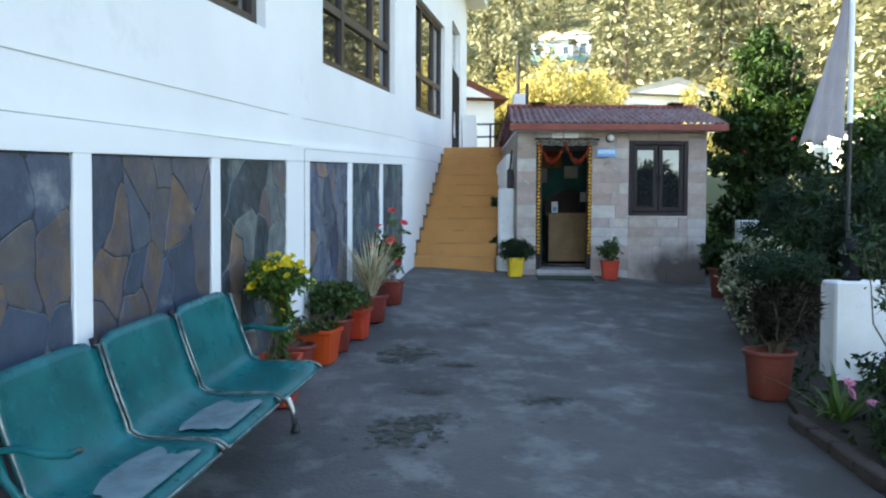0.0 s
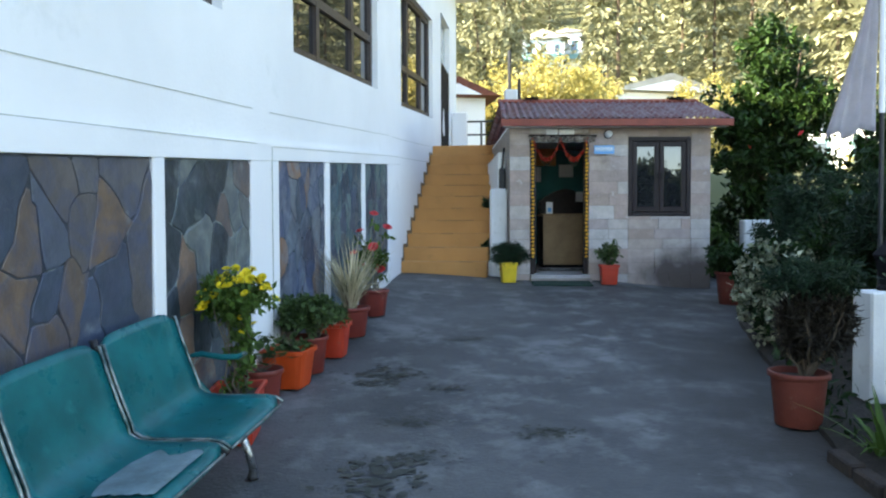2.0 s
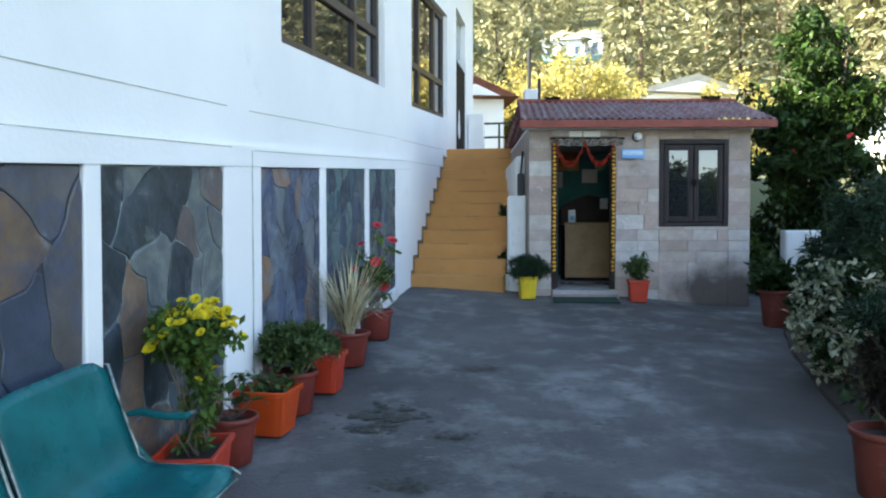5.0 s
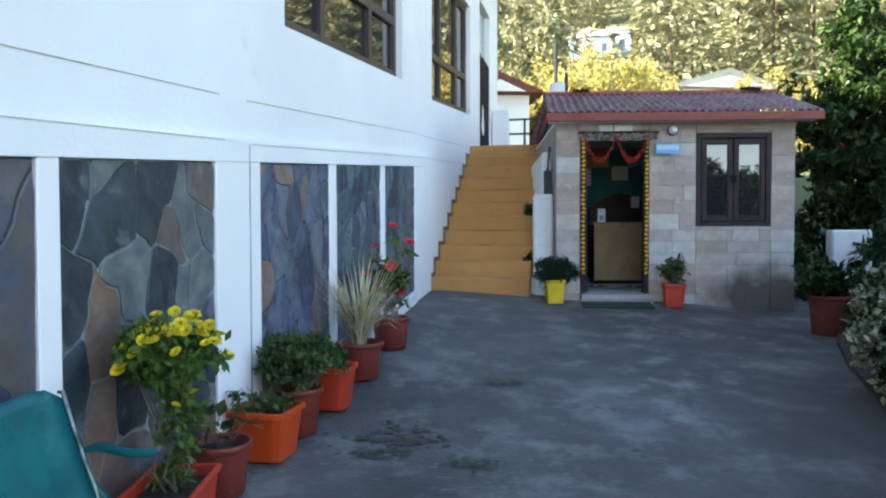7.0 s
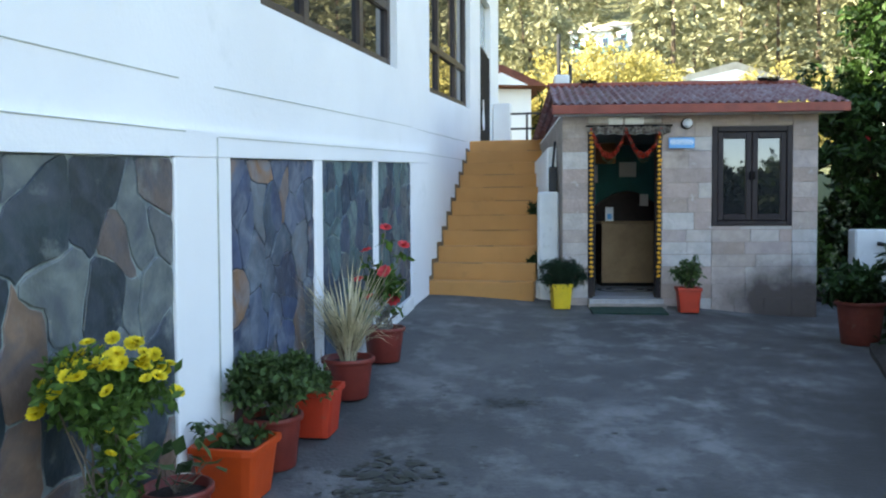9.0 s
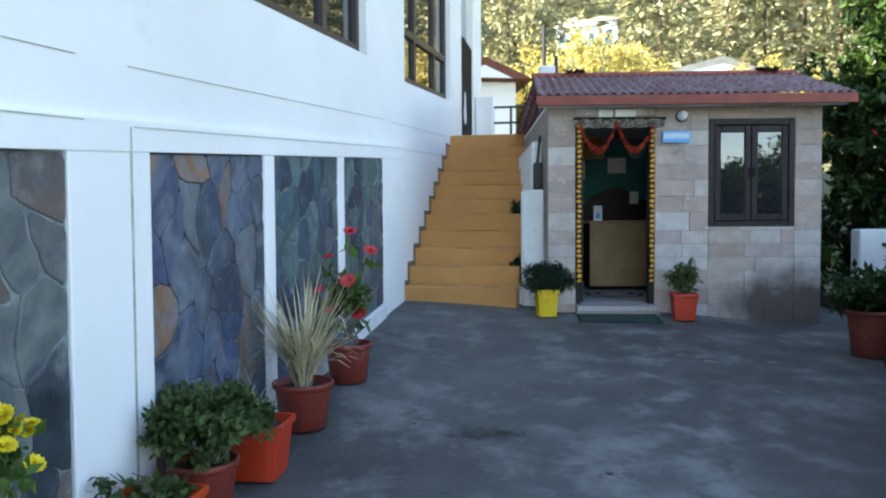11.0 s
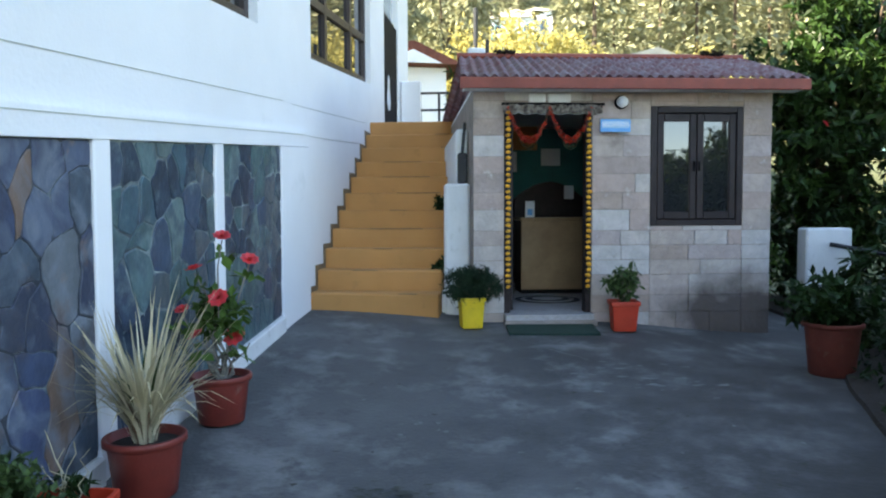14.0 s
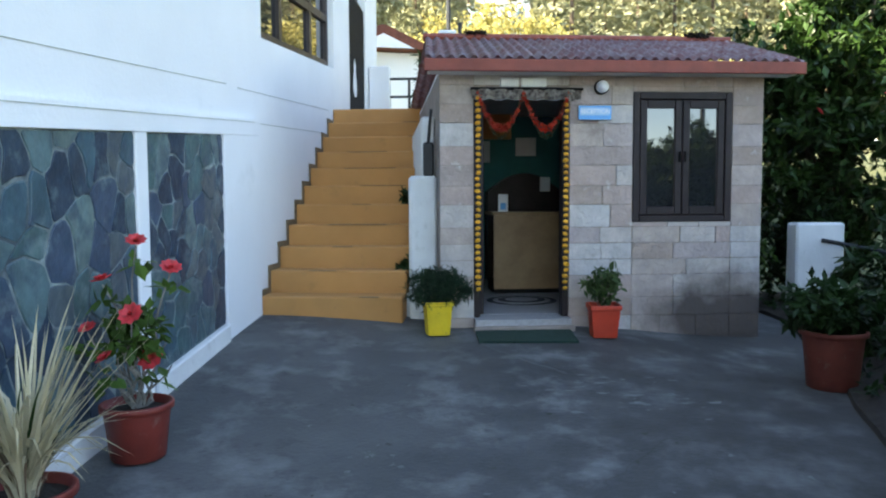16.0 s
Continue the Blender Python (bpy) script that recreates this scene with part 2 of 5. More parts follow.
def wbox(bm, y0, y1, o0, o1, zb, zt):
    f = lambda g, y: g(y) if callable(g) else g
    return hexa(bm, [W(y0, f(zb, y0), o0), W(y0, f(zb, y0), o1), W(y1, f(zb, y1), o1), W(y1, f(zb, y1), o0),
                     W(y0, f(zt, y0), o0), W(y0, f(zt, y0), o1), W(y1, f(zt, y1), o1), W(y1, f(zt, y1), o0)])


def wpart(name, bs, material, parent=None, label="", bev=0.0):
    bm = bmesh.new()
    for b in bs:
        wbox(bm, *b)
    if bev:
        bevel(bm, bev)
    bmesh.ops.recalc_face_normals(bm, faces=bm.faces)
    return part(name, bm, material, parent, label)


# ---- ground ----
def ground_height(x, y):
    left, right = X0 + S * y, 2.15 + max(0.0, (y - 4.0)) * 0.235
    z = gz(x, y)
    if y > 11.2:                                   # the hillside goes up behind the hut
        z += (3.0 - 0.95) * sstep(14.4, 17.5, y) + 0.10 * max(0, min(y, 30) - 18)
    far = math.hypot(y, max(0.0, x)) if y > 0 else max(0.0, x)
    if far > 30:
        z += (0.20 * (far - 30) + 0.25 * max(0, far - 90)) * sstep(-25, 10, y)
    if x > right + 0.5:
        z -= 0.10 * sstep(0, 8, x - right - 0.5) * 8 * (1 - sstep(14, 30, y))
    if y < -3:
        z = gz(x, -3)
    return z


def axis(lo, hi, near_lo, near_hi, fine, n):
    a = list(np.arange(near_lo, near_hi + 1e-6, fine))
    return [near_lo - (near_lo - lo) * (k / n) ** 2.2 for k in range(n, 0, -1)] + a + [near_hi + (hi - near_hi) * (k / n) ** 2.2 for k in range(1, n + 1)]


bm = bmesh.new()
gx, gy = axis(-300, 300, -3, 8, 0.25, 24), axis(-60, 420, -3, 19, 0.25, 30)
grid = [[bm.verts.new((x, y, ground_height(x, y))) for x in gx] for y in gy]
for j in range(len(gy) - 1):
    for i in range(len(gx) - 1):
        bm.faces.new((grid[j][i], grid[j][i + 1], grid[j + 1][i + 1], grid[j + 1][i]))
GROUND_FAR = mat("hillside_earth_and_grass", (0.09, 0.09, 0.035), 0.95, scale=0.15, var=0.4, bump=0.3, col2=(0.05, 0.065, 0.025))
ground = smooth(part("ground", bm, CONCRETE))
ground.data.materials.append(GROUND_FAR)
for p in ground.data.polygons:
    c = p.center
    if c.y > 13.2 or c.x > 2.9 + max(0, c.y - 4) * 0.35 or c.x < -4:
        p.material_index = 1
tagged(ground, "dark worn concrete courtyard sloping up to the hut", "ground", kind="structure")

# ---- long white building ----
TOPZ = lambda y: 2.02 + 0.0765 * (y - 4.58)        # tops of the stone panels
FOOT = lambda y: SLOPE * y - 0.3
SILL = lambda y: float(np.interp(y, [-6.0, 5.48, 6.8, 9.79, 11.21, 14.05, 17.2], [2.2, 3.05, 3.09, 3.33, 3.36, 3.60, 3.86]))
LINTEL = lambda y: SILL(y) + 1.75
ROOFZ = lambda y: 6.75 + 0.0 * y
WINS = [(2.6, 5.48), (6.8, 9.79), (11.21, 14.05)]
DOOR = (15.05, 16.3)
building = empty("wall_west", "long white-painted plaster building wall with recessed windows", "wall", kind="structure")
T = -0.28
edges = [-6] + [v for w in WINS for v in w] + [15.05]
segs = [(15.05, 16.3, T, 0, FOOT, 3.16), (16.3, 17.2, T, 0, FOOT, SILL), (15.05, 17.2, T, 0, 5.8, ROOFZ)]
for a, b in zip(edges, edges[1:]):
    segs += [(a, b, T, 0, FOOT, SILL), (a, b, T, 0, LINTEL, ROOFZ)]
for a, b in zip(edges[0::2], edges[1::2]):
    segs.append((a, b, T, 0, SILL, LINTEL))
segs.append((16.3, 17.2, T, 0, SILL, 5.8))
wpart("plaster_wall", segs, WHITE, building)
wpart("end_wall", [(17.2, 17.4, -6, 0, 0, 6.75), (-6.2, -6, -6, 0, -1, 6.75)], WHITE, building)
wpart("back_wall", [(-6.2, 17.4, -6.2, -6, -1, 6.75)], WHITE, building)
wpart("roof_slab", [(-6.6, 17.7, -6.5, 0.45, 6.752, 6.93)], OLDWHITE, building, "overhanging roof slab")
wpart("room_floor", [(-6, 17.2, -6, -0.285, 2.6, 2.7)], OLDWHITE, building)

for a, b in WINS:
    win = empty("window_1", "dark brown framed window set deep in the white wall", "window", "upper windows", "structure")
    fr = []
    w = 0.09
    o0, o1 = -0.15, -0.07
    bar = lambda h: (lambda y: SILL(y) + h)
    fr += [(a + 0.003, a + w, o0, o1, bar(0.003), bar(1.747)), (b - w, b - 0.003, o0, o1, bar(0.003), bar(1.747))]
    mids = [a + (b - a) * 0.29, a + (b - a) * 0.70]
    for m_ in mids:
        fr.append((m_ - w / 2, m_ + w / 2, o0, o1, bar(0.003), bar(1.747)))
    xs = [a + w, mids[0] - w / 2, mids[0] + w / 2, mids[1] - w / 2, mids[1] + w / 2, b - w]
    for k in range(3):
        for h in (0.003, 0.56, 1.66):
            fr.append((xs[2 * k], xs[2 * k + 1], o0, o1 - 0.003, bar(h), bar(h + 0.085)))
    for f in fr:
        wpart("window_frame", [f], BROWNFRAME, win)
    for k in range(3):
        for h0, h1 in ((0.088, 0.56), (0.645, 1.66)):
            wpart("pane", [(xs[2 * k], xs[2 * k + 1], -0.115, -0.107, bar(h0), bar(h1))], GLASS, win)

# stone panels between white strips, with a low white plinth
# y from, y to, stone, joint, count of stones, joint width, upright stretch
PANELS = [(2.3, 3.265, BROWNSLATE, DARKJOINT, 20, 0.007, 1.4), (3.395, 4.57, BROWNSLATE, DARKJOINT, 27, 0.007, 1.5), (4.685, 5.845, GREYSLATE, MORTAR, 27, 0.009, 1.25),
          (6.37, 7.55, SLATE, DARKJOINT, 36, 0.008, 1.5), (7.69, 8.90, BLUESLATE, MORTAR, 50, 0.013, 1.35), (9.035, 10.22, BLUESLATE, MORTAR, 50, 0.013, 1.35)]
FOOT2 = lambda y: gz(X0 + S * y, y) + 0.13
strips = []
ends = [1.2] + [v for p in PANELS for v in p[:2]] + [11.02]
for a, b in zip(ends[0::2], ends[1::2]):
    strips.append((a, b, 0.001, 0.028, FOOT, lambda y: TOPZ(y)))
wpart("pilaster", strips, WHITE, building, bev=0.006)
wpart("upper_band", [(1.2, 5.93, 0.001, 0.031, TOPZ, lambda y: TOPZ(y) + 0.13), (5.93, 11.02, 0.001, 0.031, TOPZ, lambda y: TOPZ(y) + 0.13)], WHITE, building)
wpart("plinth", [(a, b, 0.001, 0.05, FOOT, FOOT2) for a, b, *_ in PANELS], OLDWHITE, building, bev=0.01)


def groove(y0, y1, f, o=0.001):
    # a thin raised strip; the groove's shadow is only its colour
    wpart("groove", [(y0, y1, o - 0.004, o + 0.003, lambda y: f(y) - 0.0022, lambda y: f(y) + 0.0022)], GROOVESHADOW, building, "thin greenish groove line in the plaster, its shadow painted on")


groove(-2, 5.93, lambda y: 2.29 + 0.0655 * (y - 2.88))
groove(6.26, 10.35, lambda y: 2.508 + 0.0803 * (y - 6.26))
groove(10.6, 13.7, lambda y: 2.843 + 0.066 * (y - 10.6))
groove(11.1, 13.4, lambda y: 2.617 + 0.058 * (y - 11.1))
groove(-2, 5.93, lambda y: 2.241 + 0.066 * (y - 5.93), 0.032)
groove(6.25, 10.9, lambda y: 2.25 + 0.077 * (y - 6.25), 0.032)
wpart("groove", [(6.22, 6.232, 0.024, 0.032, lambda y: FOOT2(y), lambda y: TOPZ(y) + 0.1)], GROOVESHADOW, building)

# ---- stairs along the wall ----
NSTEP, RISE = 11, 0.194
Y_ST, Z_ST, GO, ST_W = 11.02, 0.955, 0.295, 1.23
stairs = empty("stairs", "ochre painted concrete stairs with worn, shadow-dark nosings", "stairs", kind="structure")
for k in range(NSTEP):
    y0 = Y_ST + k * GO
    y1 = Y_ST + (k + 1) * GO if k < NSTEP - 1 else 17.4
    wd = ST_W if k < NSTEP - 1 else 2.2
    bm = bmesh.new()
    wbox(bm, y0, y1, 0.002, wd, Z_ST - 0.3 if k == 0 else Z_ST + (k - 1) * RISE, Z_ST + (k + 1) * RISE)
    bevel(bm, 0.012)
    part("step" if k < NSTEP - 1 else "landing", bm, STAIR, stairs)
    if k < NSTEP - 1:
        # dark strip at the nosing: step shadow painted together with wear
        a_, b_ = sorted((random.uniform(0.1, 1.1), random.uniform(0.1, 1.1)))
        wpart("worn_edge", [(y0 - 0.003, y0 + 0.014, a_, b_ + 0.08, Z_ST + (k + 1) * RISE - 0.005, Z_ST + (k + 1) * RISE + 0.002)], STAIRWORNSHADE, stairs, "worn nosing with the step shadow in its colour")
        wpart("skirting", [(y0 - 0.05, y1 - 0.05, 0.002, 0.012, Z_ST + k * RISE, Z_ST + (k + 1) * RISE + 0.05)], STAIRWORNSHADE, stairs, "bare strip along the wall")

# ---- reception hut ----
hut = empty("reception_hut", "small sandstone-clad reception hut with red sheet roof", "hut")
HX0, HX1, HZT = 1.07, 3.82, 3.0
DX0, DX1, DZ0, DZ1 = 1.35, 2.15, 0.975, 2.86
WX0, WX1, WZ0, WZ1 = 2.69, 3.55, 1.77, 2.855
HB, hb = 14.0, 0.45
FY0, FY1 = HUT_Y + 0.012, HUT_Y + 0.18
TEAL = mat("teal_wall_paint", (0.02, 0.17, 0.18), 0.7, scale=4, var=0.2)
PLY = mat("worn_plywood", (0.30, 0.19, 0.09), 0.5, scale=6, var=0.3, col2=(0.22, 0.13, 0.06))
TILEFLOOR = mat("grey_terrazzo", (0.36, 0.35, 0.35), 0.5, scale=30, var=0.25)
RUGLIGHT = mat("grey_rug", (0.33, 0.32, 0.31), 0.95, scale=40, var=0.2)
RUGDARK = mat("charcoal_rug", (0.02, 0.02, 0.022), 0.95, scale=40, var=0.3)
GREENMAT = mat("green_turf_mat", (0.015, 0.05, 0.035), 0.98, scale=60, var=0.5, bump=0.8, fine=120)
PAPER = mat("white_card", (0.72, 0.74, 0.78), 0.6, scale=6, var=0.08)
SIGNBLUE = mat("sky_blue_signboard", (0.10, 0.36, 0.72), 0.45, scale=5, var=0.1)
MARIGOLD = mat("orange_marigold", (0.85, 0.40, 0.03), 0.8, scale=60, var=0.35, bump=0.8, fine=150, pieces=0.25)
REDGARLAND = mat("red_orange_garland", (0.62, 0.045, 0.015), 0.8, scale=50, var=0.4, bump=0.8, fine=150)
GARLANDGREEN = mat("dark_garland_leaf", (0.03, 0.05, 0.015), 0.8, scale=40, var=0.4)
BROCADE = mat("faded_brocade_valance", (0.42, 0.38, 0.33), 0.9, scale=35, var=0.7, col2=(0.05, 0.03, 0.03))
for nm, b in (("front_wall", (HX0, DX0, FY0, FY1, hb, HZT)), ("front_wall", (DX1, WX0, FY0, FY1, hb, HZT)), ("front_wall", (WX1, HX1, FY0, FY1, hb, HZT)),
              ("lintel", (DX0, DX1, FY0, FY1, DZ1, HZT)), ("lintel", (WX0, WX1, FY0, FY1, WZ1, HZT)), ("sill_wall", (WX0, WX1, FY0, FY1, hb, WZ0)),
              ("side_wall", (HX0, HX0 + 0.15, FY1, HB, hb, HZT)), ("side_wall", (HX1 - 0.15, HX1, FY1, HB, hb, HZT)), ("back_wall", (HX0, HX1, HB, HB + 0.15, hb, HZT))):
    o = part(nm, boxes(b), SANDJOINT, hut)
    if nm == "front_wall" and b[0] == DX1:
        stone_wall = o
part("inner_wall", boxes((HX0 + 0.152, HX1 - 0.152, 13.7, 13.74, 0.98, 2.98)), TEAL, hut, "teal painted inner wall")
part("floor", boxes((HX0 + 0.152, HX1 - 0.152, FY1, HB - 0.005, 0.6, 0.98), (DX0 + 0.003, DX1 - 0.003, HUT_Y - 0.12, FY1 - 0.003, 0.6, 0.978)), TILEFLOOR, hut, "grey doorway slab")
part("ceiling", boxes((HX0, HX1, FY0, HB + 0.15, 3.002, 3.03)), OLDWHITE, hut)
part("doorstep", boxes((DX0 - 0.02, DX1 + 0.02, HUT_Y - 0.16, HUT_Y - 0.122, 0.6, 0.93), bev=0.008), SANDJOINT, hut, "worn grey doorstep")
for x0, x1 in ((DX0 + 0.002, DX0 + 0.055), (DX1 - 0.055, DX1 - 0.002)):
    part("door_frame", boxes((x0, x1, HUT_Y + 0.02, HUT_Y + 0.13, 0.98, DZ1 - 0.06), bev=0.005), DARKWOOD, hut)
part("door_frame", boxes((DX0 + 0.002, DX1 - 0.002, HUT_Y + 0.02, HUT_Y + 0.13, DZ1 - 0.058, DZ1 - 0.002), bev=0.005), DARKWOOD, hut)
part("door_leaf", boxes((DX0 + 0.06, DX0 + 0.1, HUT_Y + 0.14, HUT_Y + 0.86, 0.99, DZ1 - 0.07), bev=0.005), DARKWOOD, hut, "dark wooden door standing open inwards")

litter = []
# roof: two corrugated slopes, ridge roll and red fascia
EY, EZ, RY, RZ = 10.46, 3.075, 11.75, 3.49


def corrugated(xa0, xa1, xb0, xb1, ya, za, yb, zb, n=34, rows=7):
    bm = bmesh.new()
    per = 6
    vs = []
    for r in range(rows * 2 + 1):
        t = r / (rows * 2)
        lift = 0.012 * (1 - (r % 2)) if r else 0.0
        line = []
        for k in range(n * per + 1):
            s = k / (n * per)
            x = (xa0 + (xa1 - xa0) * s) * (1 - t) + (xb0 + (xb1 - xb0) * s) * t
            wv = 0.016 * math.sin(2 * math.pi * k / per)
            line.append(bm.verts.new((x, ya + (yb - ya) * t, za + (zb - za) * t + wv + lift)))
        vs.append(line)
    for a, b in zip(vs, vs[1:]):
        for k in range(n * per):
            bm.faces.new((a[k], a[k + 1], b[k + 1], b[k]))
    bmesh.ops.solidify(bm, geom=list(bm.faces), thickness=0.006)
    return bm


part("roof_sheet", corrugated(0.94, 4.02, 1.02, 4.02, EY, EZ, RY, RZ), ROOF, hut, "faded red corrugated roofing sheet")
part("roof_sheet", corrugated(0.94, 4.02, 1.02, 4.02, 14.4, 2.98, RY, RZ), ROOF, hut)
bm = bmesh.new()
tube(bm, [(1.0 + 0.3 * k, RY, RZ + 0.01) for k in range(11)], 0.04)
part("ridge_cap", bm, FASCIA, hut)
for x_, w_ in ((1.5, 0.15), (3.68, 0.16)):
    deb = empty("roof_debris", "dark heap of fallen leaves on the roof ridge", "leaf litter", "roof litter", at=pose(x_, RY, RZ))
    litter.append((deb, x_, w_))
part("fascia", boxes((0.93, 4.03, EY - 0.012, EY + 0.012, 2.965, 3.062), bev=0.006), FASCIA, hut, "chipped brick-red fascia board")
part("soffit", boxes((0.97, 4.0, EY + 0.014, HUT_Y - 0.03, 2.975, 2.99)), OLDWHITE, hut)

# casement window with two dark shutters
for x0, x1, z0, z1 in ((WX0 + 0.002, WX0 + 0.06, WZ0 + 0.002, WZ1 - 0.002), (WX1 - 0.06, WX1 - 0.002, WZ0 + 0.002, WZ1 - 0.002), (WX0 + 0.06, WX1 - 0.06, WZ1 - 0.06, WZ1 - 0.002), (WX0 + 0.06, WX1 - 0.06, WZ0 + 0.002, WZ0 + 0.055)):
    part("window_frame", boxes((x0, x1, HUT_Y + 0.0, HUT_Y + 0.1, z0, z1), bev=0.005), DARKWOOD, hut)
WMID = (WX0 + WX1) / 2
for x0, x1 in ((WX0 + 0.064, WMID - 0.003), (WMID + 0.003, WX1 - 0.064)):
    z0, z1, s = WZ0 + 0.06, WZ1 - 0.065, 0.062
    sh = part("shutter", boxes((x0, x0 + s, HUT_Y + 0.01, HUT_Y + 0.05, z0, z1), (x1 - s, x1, HUT_Y + 0.01, HUT_Y + 0.05, z0, z1), (x0 + s, x1 - s, HUT_Y + 0.01, HUT_Y + 0.05, z1 - 0.07, z1), (x0 + s, x1 - s, HUT_Y + 0.01, HUT_Y + 0.05, z0, z0 + 0.07), bev=0.006), DARKWOOD, hut)
    part("pane", boxes((x0 + s, x1 - s, HUT_Y + 0.03, HUT_Y + 0.036, z0 + 0.07, z1 - 0.07)), GLASS, sh)
    part("handle", boxes((WMID + (0.02 if x0 > WMID - 0.1 else -0.03), WMID + (0.03 if x0 > WMID - 0.1 else -0.02), HUT_Y - 0.015, HUT_Y + 0.012, 2.27, 2.36), bev=0.003), BLACK, sh)

for x0, x1 in ((1.57, 1.72), (1.745, 1.95)):
    part("pale_block", boxes((x0, x1, HUT_Y - 0.022, HUT_Y + 0.005, 2.885, 2.958), bev=0.004), OLDWHITE, hut, "whitewashed stone over the door")
# lamp, sign and valance
bulk = empty("bulkhead_lamp", "small round white wall lamp, unlit, under the eaves", "wall lamp")
bm = lathe(bmesh.new(), [(0.05, 0), (0.05, 0.02), (0.047, 0.045), (0.03, 0.065), (0.012, 0.072)], 20)
bm.transform(pose(2.41, HUT_Y - 0.03, 2.885, 90))
smooth(part("globe", bm, PAPER, bulk))
bm = lathe(bmesh.new(), [(0.06, 0), (0.06, 0.026), (0.052, 0.028)], 20)
bm.transform(pose(2.41, HUT_Y - 0.006, 2.885, 90))
part("ring", bm, BLACK, bulk)
sign = empty("reception_sign", "small sky-blue sign with white lettering on stone wall", "sign")
part("board", boxes((2.215, 2.49, HUT_Y - 0.042, HUT_Y - 0.028, 2.618, 2.732), bev=0.003), SIGNBLUE, sign)
part("border", boxes((2.23, 2.475, HUT_Y - 0.0445, HUT_Y - 0.0425, 2.652, 2.716)), mat("pale_blue_band", (0.35, 0.55, 0.75), 0.5), sign)
cu = bpy.data.curves.new("lettering", "FONT")
cu.body, cu.size, cu.align_x, cu.extrude = "RECEPTION", 0.048, "CENTER", 0.001
cu.materials.append(PAPER)
tx = new("lettering", cu)
tx.matrix_world = pose(2.352, HUT_Y - 0.0465, 2.668, 90)
tx.parent = sign

val = empty("door_valance", "faded brocade door valance hung over the doorway", "valance")
bm = bmesh.new()
vs = []
for k in range(25):
    x = DX0 - 0.02 + k * (DX1 - DX0 + 0.1) / 24
    d = 0.012 * math.sin(k * 1.7)
    vs.append([bm.verts.new((x, HUT_Y - 0.05 + d, 2.86)), bm.verts.new((x, HUT_Y - 0.055 + d * 1.5, 2.785 - 0.02 * abs(math.sin(k * 0.8))))])
for a, b in zip(vs, vs[1:]):
    bm.faces.new((a[0], b[0], b[1], a[1]))
bmesh.ops.solidify(bm, geom=list(bm.faces), thickness=0.006)
part("cloth", bm, BROCADE, val)
part("rod", tube(bmesh.new(), [(DX0 - 0.03, HUT_Y - 0.04, 2.865), (DX1 + 0.1, HUT_Y - 0.04, 2.865)], 0.012), BLACK, val)

# garlands
bm = bmesh.new()
bmesh.ops.create_icosphere(bm, subdivisions=2, radius=0.021)
for v in bm.verts:
    v.co *= 0.85 + 0.35 * random.random()
    v.co.z *= 0.72
bloom = bpy.data.meshes.new("marigold")
bm.to_mesh(bloom)
bm.free()
bloom.materials.append(MARIGOLD)
for gx_ in (DX0 + 0.03, DX1 - 0.035):
    g = empty("marigold_garland", "hanging string of orange marigold heads beside the doorway", "garland", "door garlands")
    part("string", tube(bmesh.new(), [(gx_, HUT_Y - 0.03, 2.8), (gx_, HUT_Y - 0.03, 1.16)], 0.003, 5), GARLANDGREEN, g)
    for k in range(32):
        o = new("marigold", bloom)
        o.parent = g
        s = random.uniform(1.0, 1.2)
        o.matrix_world = pose(gx_ + random.uniform(-0.006, 0.006), HUT_Y - 0.03, 2.79 - k * 0.0505, random.uniform(-20, 20), random.uniform(-20, 20), random.uniform(0, 360)) @ Matrix.Scale(s, 4)
sw = empty("swag_garland", "red and orange flower swag looped across the door head", "garland")


def swag(xa, xb, z, sag, r, mt, name, y):
    bm = bmesh.new()
    n = 46
    for k in range(n + 1):
        t = k / n
        x, zz = xa + (xb - xa) * t, z - sag * (1 - (2 * t - 1) ** 2)
        for j in range(5):
            a = random.uniform(0, 2 * math.pi)
            c = Vector((x + random.uniform(-0.006, 0.006), y + math.cos(a) * r, zz + math.sin(a) * r))
            q = random.uniform(0.6, 1.3) * r * 0.9
            u, w = Vector((random.uniform(-1, 1), random.uniform(-1, 1), random.uniform(-1, 1))).normalized() * q, Vector((random.uniform(-1, 1), -1, random.uniform(-1, 1))).normalized() * q
            bm.faces.new([bm.verts.new(c + e) for e in (u, w, -u * 0.8, -w * 0.4)])
    part(name, bm, mt, sw)


XM = (DX0 + DX1) / 2
for xa, xb in ((DX0 + 0.03, XM), (XM, DX1 - 0.03)):
    swag(xa, xb, 2.81, 0.27, 0.024, REDGARLAND, "red_loop", HUT_Y - 0.07)
    swag(xa + 0.02, xb - 0.02, 2.80, 0.33, 0.013, GARLANDGREEN, "leaf_loop", HUT_Y - 0.062)

# inside the hut
desk = empty("reception_desk", "worn plywood reception desk facing the doorway", "desk")
part("front_panel", boxes((1.75, 2.48, 12.25, 12.28, 1.03, 1.80), bev=0.004), PLY, desk)
part("top", boxes((1.73, 3.2, 12.22, 12.8, 1.802, 1.835), bev=0.005), PLY, desk)
part("kick_plate", boxes((1.76, 3.15, 12.285, 12.75, 0.982, 1.10)), BLACK, desk)
stand = empty("card_stand", "small white printed card standing on the desk", "card")
bm = boxes((1.81, 1.915, 12.34, 12.346, 1.836, 2.02), bev=0.002)
part("card", bm, PAPER, stand)
part("printed_patch", boxes((1.833, 1.892, 12.336, 12.339, 1.86, 1.93)), SIGNBLUE, stand)
board = empty("headboard_cabinet", "dark carved wooden cabinet against the inner wall", "cabinet")
bm = bmesh.new()
